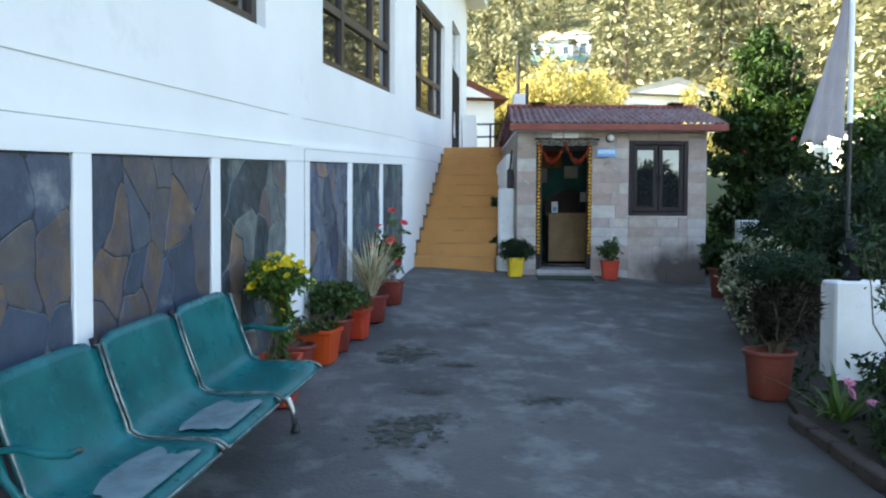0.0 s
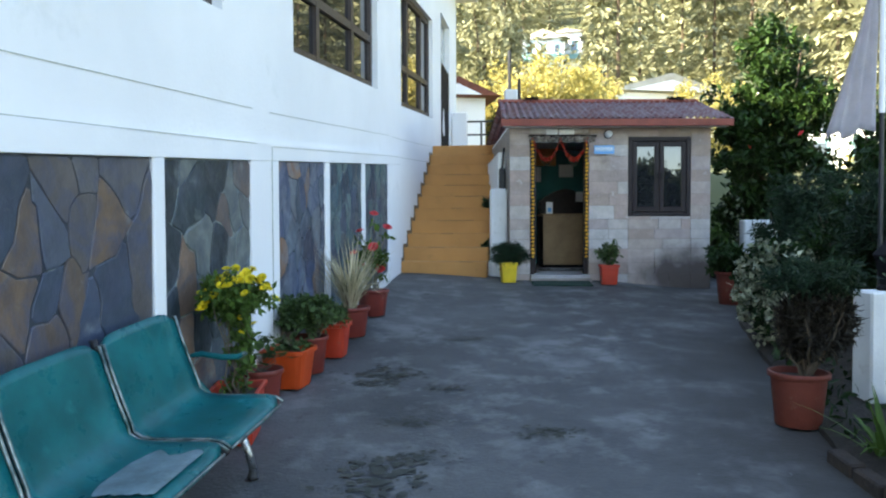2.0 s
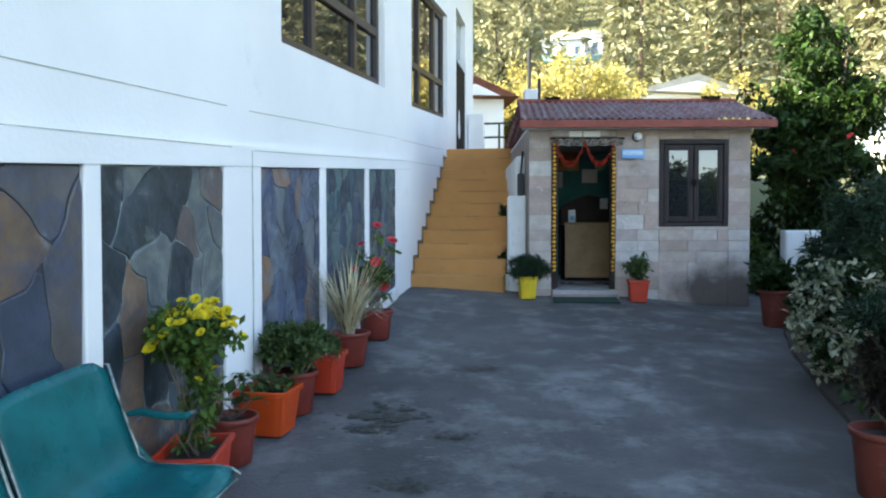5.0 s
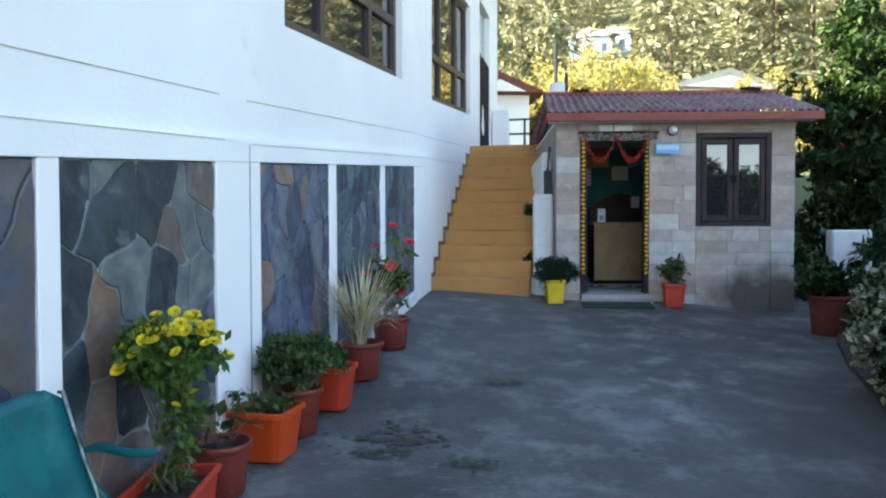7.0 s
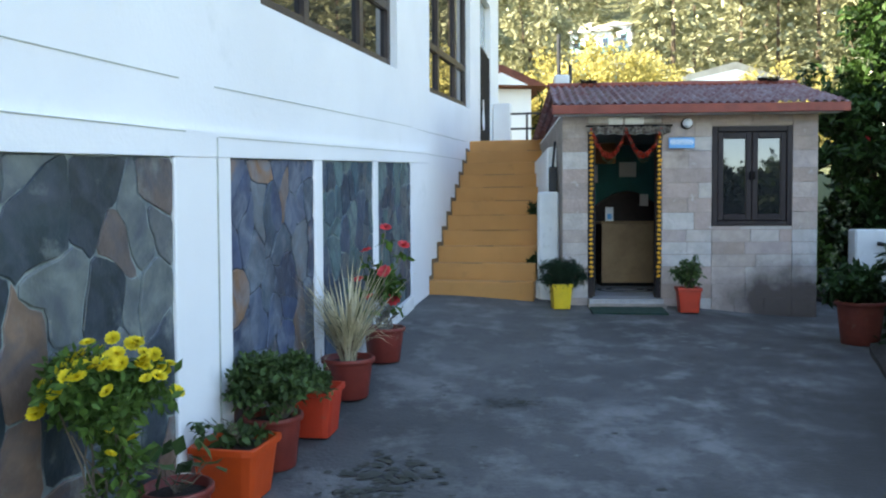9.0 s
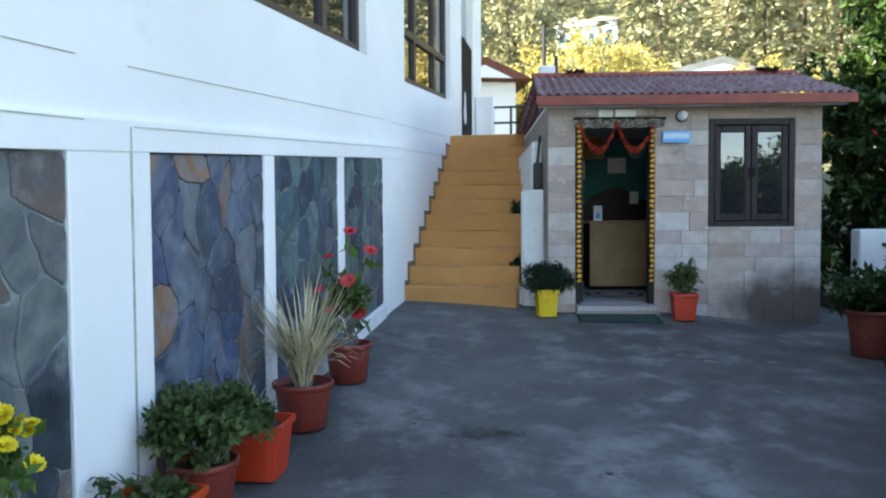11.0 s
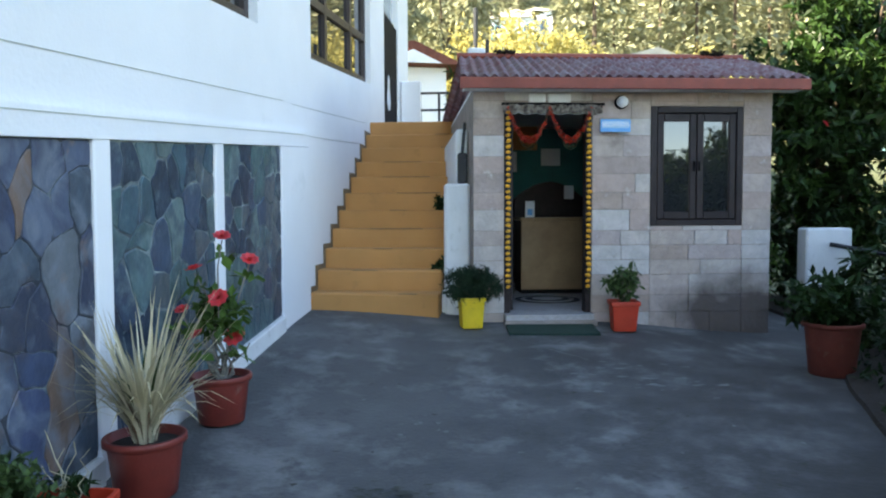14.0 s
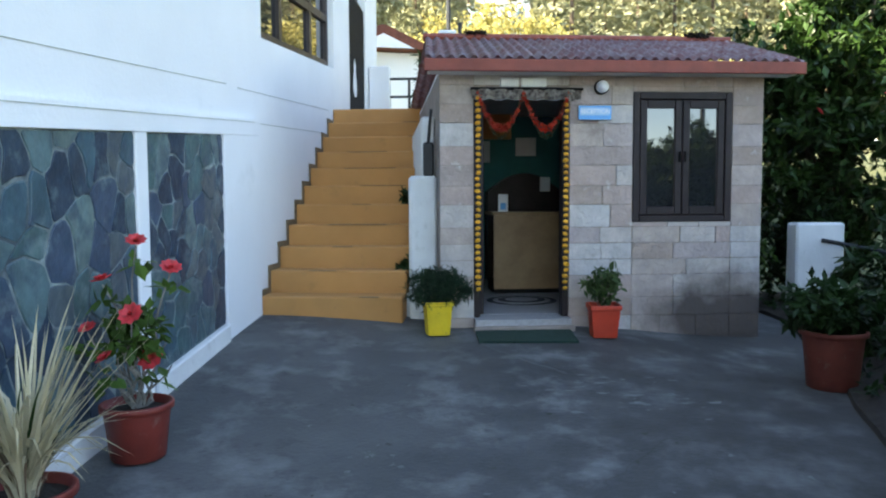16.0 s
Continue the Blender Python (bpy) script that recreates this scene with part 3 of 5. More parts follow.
prof = [(1.85, 1.0)] + [(1.85 + 0.9 * k / 16, 2.06 + 0.22 * math.sin(math.pi * k / 16)) for k in range(17)] + [(2.75, 1.0)]
a = [bm.verts.new((x, 13.4, z)) for x, z in prof]
b = [bm.verts.new((x, 13.6, z)) for x, z in prof]
bm.faces.new(a)
bm.faces.new(b[::-1])
for k in range(len(a)):
    bm.faces.new((a[k - 1], a[k], b[k], b[k - 1]))
part("body", bm, DARKWOOD, board)
for x, z, w, h in ((1.80, 2.42, 0.12, 0.26), (2.24, 2.50, 0.25, 0.22), (2.48, 2.06, 0.12, 0.17)):
    n_ = empty("notice", "pale printed notice fixed inside the hut", "notice", "notices")
    part("sheet", boxes((x, x + w, 13.685 if z > 2.3 else 13.38, 13.695 if z > 2.3 else 13.395, z, z + h)), PAPER, n_)
rug = empty("oval_rug", "oval grey rug with a charcoal ring on the doorway floor", "rug")
for k, (rx_, ry_, mt) in enumerate(((0.34, 0.34, RUGDARK), (0.28, 0.27, RUGLIGHT), (0.23, 0.21, RUGDARK), (0.16, 0.13, RUGLIGHT))):
    bm = lathe(bmesh.new(), [(1, 0), (1, 0.004)], 40)
    bm.transform(pose(1.94, 11.72, 0.982 + 0.004 * k) @ Matrix.Diagonal((rx_, ry_, 1, 1)))
    part("ring", bm, mt, rug)
matt = empty("door_mat", "dark green turf mat lying before the doorstep", "mat")
bm = bmesh.new()
g0 = [(1.33, 10.24), (2.10, 10.20), (2.12, 10.545), (1.34, 10.55)]
hexa(bm, [(x, y, gz(x, y) + 0.0) for x, y in g0] + [(x, y, gz(x, y) + 0.02) for x, y in g0])
part("turf", bm, GREENMAT, matt)

# ---- white stub wall and things beside the stairs ----
stub = empty("wall_stair", "short weathered white parapet wall beside the stairs", "wall", kind="structure")
part("parapet", boxes((0.83, 1.065, 11.0, 11.22, 0.5, 2.17), bev=0.02), OLDWHITE, stub)
part("parapet", boxes((0.95, 1.065, 11.225, 13.4, 0.5, 2.7), bev=0.015), OLDWHITE, stub)
GUN = mat("dark_metal", (0.02, 0.022, 0.026), 0.5, 0.3, scale=10)
ext = empty("standing_broom", "dark long-handled tool leaning by the white parapet", "tool")
part("handle", tube(bmesh.new(), [(1.00, 11.1, 2.45), (1.03, 11.14, 2.75)], 0.014), GUN, ext)
part("head", boxes((0.955, 1.045, 11.06, 11.14, 2.172, 2.46), bev=0.012), GUN, ext)

# landing: door, low pier, rails
d1 = empty("door_1", "tall black door with a pale painted figure, at landing", "door", kind="structure")
wpart("door_leaf", [(15.06, 16.29, -0.07, -0.02, 3.17, 4.85)], BLACK, d1)
wpart("transom", [(15.06, 16.29, -0.14, -0.11, 4.93, 5.79)], PALEGLASS, d1)
wpart("transom_bar", [(15.06, 16.29, -0.16, -0.06, 4.853, 4.927)], BROWNFRAME, d1)
bm = bmesh.new()
pr = [(0, 0), (0.06, 0.02), (0.09, 0.14), (0.06, 0.28), (0.035, 0.38), (0.05, 0.46), (0.0, 0.54), (-0.04, 0.45), (-0.03, 0.36), (-0.07, 0.24), (-0.08, 0.1)]
q0, q1 = [bm.verts.new(W(15.5 + u * 1.6, 3.45 + v, -0.018)) for u, v in pr], [bm.verts.new(W(15.5 + u * 1.6, 3.45 + v, -0.01)) for u, v in pr]
bm.faces.new(q1)
bm.faces.new(q0[::-1])
for k in range(len(q0)):
    bm.faces.new((q0[k - 1], q0[k], q1[k], q1[k - 1]))
bmesh.ops.recalc_face_normals(bm, faces=bm.faces)
part("painted_motif", bm, PAPER, d1, "pale abstract motif")
pier = empty("landing_pier", "low white pier at the head of the stairs", "pier")
bm = bmesh.new()
wbox(bm, 16.5, 16.7, 0.02, 0.34, 3.09, 4.07)
part("shaft", bevel(bm, 0.012), WHITE, pier)
rail = empty("landing_railing", "black metal railing along the far edge of the landing", "railing")
for z in (3.3, 3.58, 3.86):
    bm = bmesh.new()
    wbox(bm, 16.56, 16.60, 0.34, 2.3, z, z + 0.035)
    part("rail", bm, GUN, rail)
for o in (0.62, 1.4, 2.2):
    bm = bmesh.new()
    wbox(bm, 16.602, 16.64, o, o + 0.04, 3.09, 3.9)
    part("post", bm, GUN, rail)

# ---- beam bench ----
BENCHTEAL = mat("teal_enamelled_steel", (0.0004, 0.122, 0.132), 0.30, 0.0, scale=5, var=0.4, bump=0.04, spec=0.2, stains=(4, 0.60, 0.8, (0.02, 0.22, 0.23)), stains2=(2.2, 0.55, 0.72, (0.0004, 0.075, 0.085)))
WORNSEAT = mat("rubbed_grey_seat", (0.15, 0.23, 0.26), 0.5, scale=9, var=0.45)
EDGE = mat("worn_bare_steel_rim", (0.26, 0.30, 0.29), 0.4, 0.5, scale=12, var=0.5, col2=(0.012, 0.05, 0.05))
CHROME = mat("dull_chrome", (0.38, 0.39, 0.40), 0.3, 0.9, scale=30, var=0.3)
PROF = [(0.135, 0.845), (0.150, 0.80), (0.19, 0.68), (0.235, 0.56), (0.275, 0.465), (0.305, 0.425), (0.345, 0.402), (0.40, 0.395), (0.49, 0.395), (0.58, 0.40), (0.66, 0.402), (0.715, 0.395), (0.75, 0.372)]
bench = empty("waiting_bench", "three-seat teal enamelled steel waiting bench with worn seats", "bench")


def bz(y):
    return gz(X0 + S * y + 0.4, y)


def shell(y0, y1, thick=0.012):
    bm = bmesh.new()
    vs = []
    n = 12
    for k in range(n + 1):
        s = k / n
        e = abs(2 * s - 1)
        line = []
        for i, (o, h) in enumerate(PROF):
            lip = 0.022 * e ** 6                       # side edges roll forward
            corner = 0.05 * e ** 8 if i == 0 else 0.012 * e ** 8 if i == 1 else 0.0
            front = 0.03 * e ** 8 if i == len(PROF) - 1 else 0.0
            up = 0.0 if i < 5 else lip
            line.append(bm.verts.new(W(y0 + (y1 - y0) * s, bz(y0 + (y1 - y0) * s) + h + up - corner, o - front + (lip if i < 5 else 0))))
        vs.append(line)
    for a, b in zip(vs, vs[1:]):
        for i in range(len(PROF) - 1):
            bm.faces.new((a[i], b[i], b[i + 1], a[i + 1]))
    bmesh.ops.recalc_face_normals(bm, faces=bm.faces)
    bmesh.ops.solidify(bm, geom=list(bm.faces), thickness=thick)
    return bm, None


for y0 in (2.60, 3.245, 3.89):
    y1 = y0 + 0.615
    bm, _ = shell(y0, y1)
    sh = smooth(part("seat_shell", bm, BENCHTEAL, bench, "teal steel seat and back in one"))
    for yy in (y0, y1):
        bm = bmesh.new()
        tube(bm, [W(yy, bz(yy) + h + 0.016 - (0.05 if i == 0 else 0), o + (0.02 if i < 5 else 0)) for i, (o, h) in enumerate(PROF)], 0.0075, 6)
        smooth(part("side_rim", bm, EDGE, sh, "chipped side rim"))
    bm = bmesh.new()
    tube(bm, [W(y0 + 0.02 + (y1 - y0 - 0.04) * k / 6, bz(y0 + 0.02 + (y1 - y0 - 0.04) * k / 6) + 0.377, 0.745) for k in range(7)], 0.007, 6)
    smooth(part("front_rim", bm, EDGE, sh, "chipped front rim"))
    if y0 > 3.8:
        continue
    # bare patch rubbed into the seat
    bm = bmesh.new()
    rows_ = []
    for i in range(20):
        o = 0.44 + 0.25 * i / 19
        h = np.interp(o, [p[0] for p in PROF[5:]], [p[1] for p in PROF[5:]])
        w0, w1 = 0.11 + 0.07 * noise.noise((i * 0.13, y0, 1)) + 0.02 * noise.noise((i * 0.5, y0, 2)) + 0.1 * max(0, 1 - i / 4) ** 2, 0.51 + 0.06 * noise.noise((i * 0.14, y0, 5)) + 0.02 * noise.noise((i * 0.5, y0, 7)) - 0.12 * max(0, 1 - i / 4) ** 2
        rows_.append([bm.verts.new(W(y0 + w0 + (w1 - w0) * k / 6, bz(y0 + w0 + (w1 - w0) * k / 6) + h + 0.0135, o)) for k in range(7)])
    for a, b in zip(rows_, rows_[1:]):
        for k in range(6):
            bm.faces.new((a[k], a[k + 1], b[k + 1], b[k]))
    bmesh.ops.recalc_face_normals(bm, faces=bm.faces)
    part("worn_patch", bm, WORNSEAT, sh, "grey patch where the enamel is rubbed")
# dark tubes added to stand for the shade in the seat gaps
for yy in (3.23, 3.875):
    bm = tube(bmesh.new(), [W(yy, bz(yy) + h - 0.004, o - 0.004) for o, h in PROF], 0.0165, 6)
    smooth(part("bracket", bm, GUN, bench, "dark tube added for the shaded gap between two seats"))
part("beam", tube(bmesh.new(), [W(2.62, bz(2.62) + 0.355, 0.42), W(4.48, bz(4.48) + 0.355, 0.42)], 0.03, 8), CHROME, bench)
for yy in (2.8, 4.47):
    z = bz(yy)
    bm = bmesh.new()
    tube(bm, [W(yy, z + 0.05, 0.18), W(yy, z + 0.10, 0.24), W(yy, z + 0.31, 0.36), W(yy, z + 0.345, 0.44), W(yy, z + 0.29, 0.51), W(yy, z + 0.13, 0.58), W(yy, z + 0.05, 0.60)], [0.02, 0.022, 0.028, 0.03, 0.028, 0.022, 0.02], 8)
    lg = smooth(part("leg", bm, CHROME, bench, "dull chrome leg"))
    for o in (0.18, 0.60):
        bm = lathe(bmesh.new(), [(0.028, 0.0), (0.03, 0.01), (0.022, 0.035), (0.014, 0.06)], 12)
        bm.transform(Matrix.Translation(W(yy, bz(yy), o)))
        part("foot", bm, GUN, lg)
for yy in (2.57, 4.53):
    z = bz(yy)
    bm = bmesh.new()
    tube(bm, [W(yy, z + 0.36, 0.38), W(yy, z + 0.50, 0.25), W(yy, z + 0.60, 0.22), W(yy, z + 0.615, 0.30), W(yy, z + 0.60, 0.42), W(yy, z + 0.605, 0.50), W(yy, z + 0.62, 0.53)], [0.016, 0.016, 0.016, 0.017, 0.017, 0.015, 0.011], 8)
    ar = smooth(part("armrest", bm, BENCHTEAL, bench, "teal tubular armrest"))
    part("tip", tube(bmesh.new(), [W(yy, z + 0.62, 0.53), W(yy, z + 0.625, 0.55)], [0.013, 0.009], 8), EDGE, ar)

# ---- plants ----
def leafmat(name, col, col2, pieces=0.35, tr=0.25, rough=0.5):
    return mat(name, col, rough, scale=3, var=0.3, col2=col2, bump=0.0, pieces=pieces, translucent=tr, spec=0.22)


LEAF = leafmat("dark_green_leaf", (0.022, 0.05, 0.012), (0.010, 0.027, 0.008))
LEAFB = leafmat("bright_green_leaf", (0.085, 0.15, 0.03), (0.05, 0.10, 0.02))
CITRUS = leafmat("glossy_tree_leaf", (0.029, 0.062, 0.013), (0.013, 0.032, 0.009), 0.45, 0.2, 0.4)
VARIEG = leafmat("cream_edged_leaf", (0.42, 0.42, 0.30), (0.06, 0.085, 0.04), 0.5, 0.2)
FERNY = leafmat("blue_green_needle", (0.022, 0.048, 0.022), (0.010, 0.026, 0.013))
BRONZE = leafmat("bronzed_twig_leaf", (0.026, 0.020, 0.013), (0.012, 0.010, 0.007), 0.35, 0.1)
STRAW = leafmat("cream_dry_blade", (0.60, 0.53, 0.36), (0.42, 0.35, 0.2), 0.3, 0.2, 0.7)
# needles paler than real foliage: hillside haze and glare put into the colour
CONIFER = leafmat("hazy_sunlit_deodar_needle", (0.29, 0.295, 0.19), (0.18, 0.19, 0.11), 0.25, 0.25, 0.9)
MIDLEAF = leafmat("mid_green_leaf", (0.075, 0.12, 0.038), (0.03, 0.06, 0.018), 0.5)
YELLOWBUSH = leafmat("yellow_autumn_leaf", (0.43, 0.38, 0.14), (0.29, 0.27, 0.09), 0.3, 0.35, 0.8)
TWIG = mat("grey_brown_twig", (0.14, 0.11, 0.08), 0.9, scale=20, var=0.4)
BARK = mat("brown_bark", (0.11, 0.08, 0.055), 0.95, scale=9, var=0.4, bump=0.5)
SOIL = mat("dark_soil", (0.03, 0.022, 0.016), 0.95, scale=40, var=0.5, bump=0.8)
YELLOW = mat("yellow_petal", (0.80, 0.62, 0.02), 0.7, scale=30, var=0.2, bump=0.0, pieces=0.15, translucent=0.2)
ROSE = mat("coral_red_petal", (0.75, 0.06, 0.07), 0.6, scale=30, var=0.25, bump=0.0, pieces=0.25, translucent=0.2)
PINK = mat("pink_petal", (0.55, 0.2, 0.3), 0.6, scale=30, var=0.25, bump=0.0, pieces=0.25)
TERRA = mat("red_brown_plastic_pot", (0.21, 0.030, 0.020), 0.5, scale=7, var=0.25, bump=0.1, stains=(18, 0.6, 0.8, (0.24, 0.12, 0.09)))
ORANGE = mat("orange_plastic_planter", (0.56, 0.058, 0.004), 0.5, scale=6, var=0.2, stains=(14, 0.62, 0.8, (0.33, 0.10, 0.04)))
REDPL = mat("red_plastic_planter", (0.50, 0.035, 0.010), 0.5, scale=6, var=0.2, stains=(14, 0.62, 0.8, (0.3, 0.08, 0.04)))
YELPL = mat("yellow_plastic_bucket", (0.72, 0.50, 0.012), 0.5, scale=6, var=0.2, stains=(10, 0.6, 0.75, (0.2, 0.15, 0.04)))
CLAY = mat("clay_pot", (0.17, 0.032, 0.018), 0.7, scale=7, var=0.3, bump=0.2, stains=(15, 0.6, 0.8, (0.22, 0.15, 0.11)))
RNG = np.random.default_rng(7)


def leafmesh(name, pos, size, parent, material, aspect=0.5, up=0.4, jitter=0.35, out=None, label="", simple=False):
    """Many small folded leaves, four corners each, at pos (n x 3). up: how far they lie flat; out: direction in which they point."""
    pos = np.asarray(pos, float)
    n = len(pos)
    d = RNG.normal(size=(n, 3))
    if out is not None:
        d = d * 0.6 + np.asarray(out)
    d /= np.linalg.norm(d, axis=1, keepdims=True) + 1e-9
    nn = RNG.normal(size=(n, 3))
    nn[:, 2] += up * 4
    side = np.cross(d, nn)
    side /= np.linalg.norm(side, axis=1, keepdims=True) + 1e-9
    nrm = np.cross(side, d)
    L_ = size * (1 + jitter * RNG.uniform(-1, 1, (n, 1)))
    v = np.stack([pos - d * L_ * 0.1, pos + d * L_ * 0.45 + side * L_ * aspect * 0.5, pos + d * L_ + nrm * L_ * -0.12, pos + d * L_ * 0.45 - side * L_ * aspect * 0.5, pos + d * L_ * 0.5 - nrm * L_ * 0.07], 1).reshape(-1, 3)
    b = (np.arange(n) * 5)[:, None]
    f = np.concatenate([b + np.array([[0, 1, 4]]), b + np.array([[1, 2, 4]]), b + np.array([[2, 3, 4]]), b + np.array([[3, 0, 4]])], 0)
    if simple:
        f = b + np.array([[0, 1, 2, 3]])
    me = bpy.data.meshes.new(name)
    me.from_pydata(v.tolist(), [], f.tolist())
    me.materials.append(material)
    ob = new(name, me)
    ob.parent = parent
    return tagged(ob, label)


def cloud(c, r, n, shell_=0.55):
    """n points in an ellipsoid about c, most of them near its skin."""
    d = RNG.normal(size=(n, 3))
    d /= np.linalg.norm(d, axis=1, keepdims=True)
    q = shell_ + (1 - shell_) * RNG.uniform(0, 1, (n, 1))
    return np.asarray(c) + d * q * np.asarray(r)


def clumps(c, r, k, n, cr):
    """Points in k small clumps spread over an ellipsoid: an uneven crown with gaps."""
    cc = cloud(c, r, k, 0.35)
    return np.concatenate([cloud(p, np.full(3, cr * RNG.uniform(0.6, 1.3)), n, 0.2) for p in cc])


def pot(kind, at, r, h, material, parent, rim=0.03):
    sq = kind == "square"
    k = 0.74
    bm = lathe(bmesh.new(), [(r * k, 0), (r * k + 0.005, 0.004), (r * 0.93, h - rim - 0.012), (r * 0.94, h - rim - 0.006), (r * 1.04, h - rim), (r * 1.04, h - 0.004), (r * 1.02, h), (r * 0.93, h), (r * 0.9, h - 0.05)], 32, sq)
    bm.transform(at)
    p = smooth(part("pot", bm, material, parent)) if not sq else part("pot", bm, material, parent)
    bm = lathe(bmesh.new(), [(r * 0.90, h - 0.06), (r * 0.91, h - 0.04), (r * 0.3, h - 0.03)], 24, sq)
    bm.transform(at)
    part("soil", bm, SOIL, p)
    return p


def potted(name, label, x, y, kind, r, h, material, turn=0.0, lift=0.0):
    z = gz(x, y) + lift + 0.003
    ob = empty(name, label, "potted plant", at=pose(x, y, z))
    pot(kind, pose(x, y, z, 0, 0, turn), r, h, material, ob)
    for c in ob.children_recursive:
        c.matrix_parent_inverse = Matrix.Translation((-x, -y, -z)) if c.parent == ob else Matrix()
    return ob, z + h


def under(ob, *kids):
    for c in kids:
        c.matrix_parent_inverse = Matrix.Translation(-ob.matrix_world.translation)


def stems(name, ob, base, tips, r0, r1, material, wob=0.03):
    for t in tips:
        bm = bmesh.new()
        b, t = Vector(base) + Vector((random.uniform(-0.03, 0.03), random.uniform(-0.03, 0.03), -0.04)), Vector(t)
        pts = [b.lerp(t, k / 5) + (Vector((random.uniform(-wob, wob), random.uniform(-wob, wob), 0)) if 0 < k < 5 else Vector()) for k in range(6)]
        tube(bm, pts, [r0 + (r1 - r0) * k / 5 for k in range(6)], 5)
        under(ob, part(name, bm, material, ob))


def bloom_mesh(name, r, petals, material):
    bm = bmesh.new()
    for ring, (rr, tilt) in enumerate(((1.0, 0.25), (0.75, 0.7), (0.45, 1.2))):
        for k in range(petals):
            a = 2 * math.pi * (k + ring * 0.5) / petals
            u = Vector((math.cos(a) * math.cos(tilt), math.sin(a) * math.cos(tilt), math.sin(tilt)))
            s = Vector((-math.sin(a), math.cos(a), 0)) * r * rr * 0.42
            p = [Vector(), u * r * rr * 0.6 + s, u * r * rr, u * r * rr * 0.6 - s]
            bm.faces.new([bm.verts.new(q) for q in p])
    me = bpy.data.meshes.new(name)
    bm.to_mesh(me)
    bm.free()
    me.materials.append(material)
    return me


def flowers(ob, mesh, pts, lo=0.8, hi=1.2, toward=None):
    for p in pts:
        f = new("flower", mesh)
        f.parent = ob
        f.matrix_basis = Matrix.Translation(p) @ pose(0, 0, 0, random.uniform(10, 60), random.uniform(-30, 30), random.uniform(-60, 60)) @ Matrix.Scale(random.uniform(lo, hi), 4)
        under(ob, f)


def trough(at, w, d, h, material, parent):
    """An open rectangular planter that widens upwards to a rolled rim, with its soil."""
    bm = bmesh.new()
    rings = [[bm.verts.new(at @ Vector((sx * (w / 2 * k + o), sy * (d / 2 * k + o), z))) for sx, sy in ((-1, -1), (1, -1), (1, 1), (-1, 1))]
             for k, o, z in ((0.82, 0, 0), (0.97, 0, h - 0.035), (0.97, 0.014, h - 0.03), (0.97, 0.016, h - 0.004), (0.97, 0.010, h), (0.97, -0.008, h), (0.95, -0.012, h - 0.07))]
    for a, b in zip(rings, rings[1:]):
        for k in range(4):
            bm.faces.new((a[k], a[(k + 1) % 4], b[(k + 1) % 4], b[k]))
    bm.faces.new(rings[0][::-1])
    bevel(bm, 0.004)
    p = part("trough", bm, material, parent)
    bm = boxes((-w * 0.46, w * 0.46, -d * 0.46, d * 0.46, h - 0.075, h - 0.045), bev=0.01)
    bm.transform(at)
    part("soil", bm, SOIL, p)
    return p


# chrysanthemum in a red trough
zt = gz(-1.12, 4.97)
ob = empty("potted_chrysanthemum", "bushy yellow chrysanthemum in a red plastic trough", "potted plant", at=pose(-1.12, 4.97, zt + 0.003))
under(ob, trough(pose(-1.115, 4.955, zt + 0.003, 0, 0, 5), 0.28, 0.44, 0.295, REDPL, ob))
zt += 0.275
c = Vector((-1.10, 4.97, zt))
under(ob, leafmesh("foliage", np.concatenate([clumps((c.x, c.y, zt + 0.55), (0.23, 0.27, 0.15), 80, 34, 0.055), clumps((c.x, c.y, zt + 0.3), (0.10, 0.12, 0.22), 24, 22, 0.05), clumps((c.x, c.y, zt + 0.05), (0.09, 0.1, 0.05), 7, 18, 0.045)]), 0.042, ob, LEAFB, 0.5))
stems("stem", ob, c, [(c.x + random.uniform(-0.13, 0.13), c.y + random.uniform(-0.15, 0.15), zt + random.uniform(0.4, 0.6)) for _ in range(9)], 0.006, 0.003, TWIG)
MUM = bloom_mesh("flower", 0.029, 12, YELLOW)
flowers(ob, MUM, [(c.x + 0.21 * math.cos(a) * q, c.y + 0.26 * math.sin(a) * q, zt + 0.71 - 0.16 * q * q + random.uniform(-0.03, 0.03)) for a, q in ((random.uniform(0, 6.28), random.uniform(0.3, 1.05)) for _ in range(52))])
flowers(ob, MUM, [(c.x - 0.05 + random.uniform(-0.16, 0.2), c.y - 0.12 + random.uniform(0, 0.1), zt + random.uniform(0.34, 0.5)) for _ in range(4)], 0.6, 0.9)

# small pot with round leaves
ob, zt = potted("potted_seedling", "small red-brown pot with a few round green leaves", -1.10, 5.50, "round", 0.145, 0.26, TERRA)
P = [(-1.10 + 0.14 * math.cos(a), 5.50 + 0.14 * math.sin(a), zt + random.uniform(-0.02, 0.12)) for a in (0.2, 0.9, 1.9, 2.8, 3.9, 4.8, 5.5)]
under(ob, leafmesh("foliage", np.repeat(np.array(P), 3, 0) + RNG.normal(size=(21, 3)) * 0.02, 0.085, ob, MIDLEAF, 0.95, 0.5))
stems("stem", ob, (-1.10, 5.50, zt), P, 0.004, 0.002, TWIG)

# orange planter
ob, zt = potted("orange_planter", "square orange plastic planter with low weedy growth", -1.01, 5.98, "square", 0.165, 0.275, ORANGE, WALL_TURN)
under(ob, leafmesh("foliage", np.concatenate([clumps((-0.99, 6.0, zt + 0.02), (0.12, 0.12, 0.05), 12, 14, 0.04), clumps((-1.12, 5.86, zt + 0.06), (0.08, 0.10, 0.06), 6, 6, 0.05)]), 0.05, ob, MIDLEAF, 0.7))
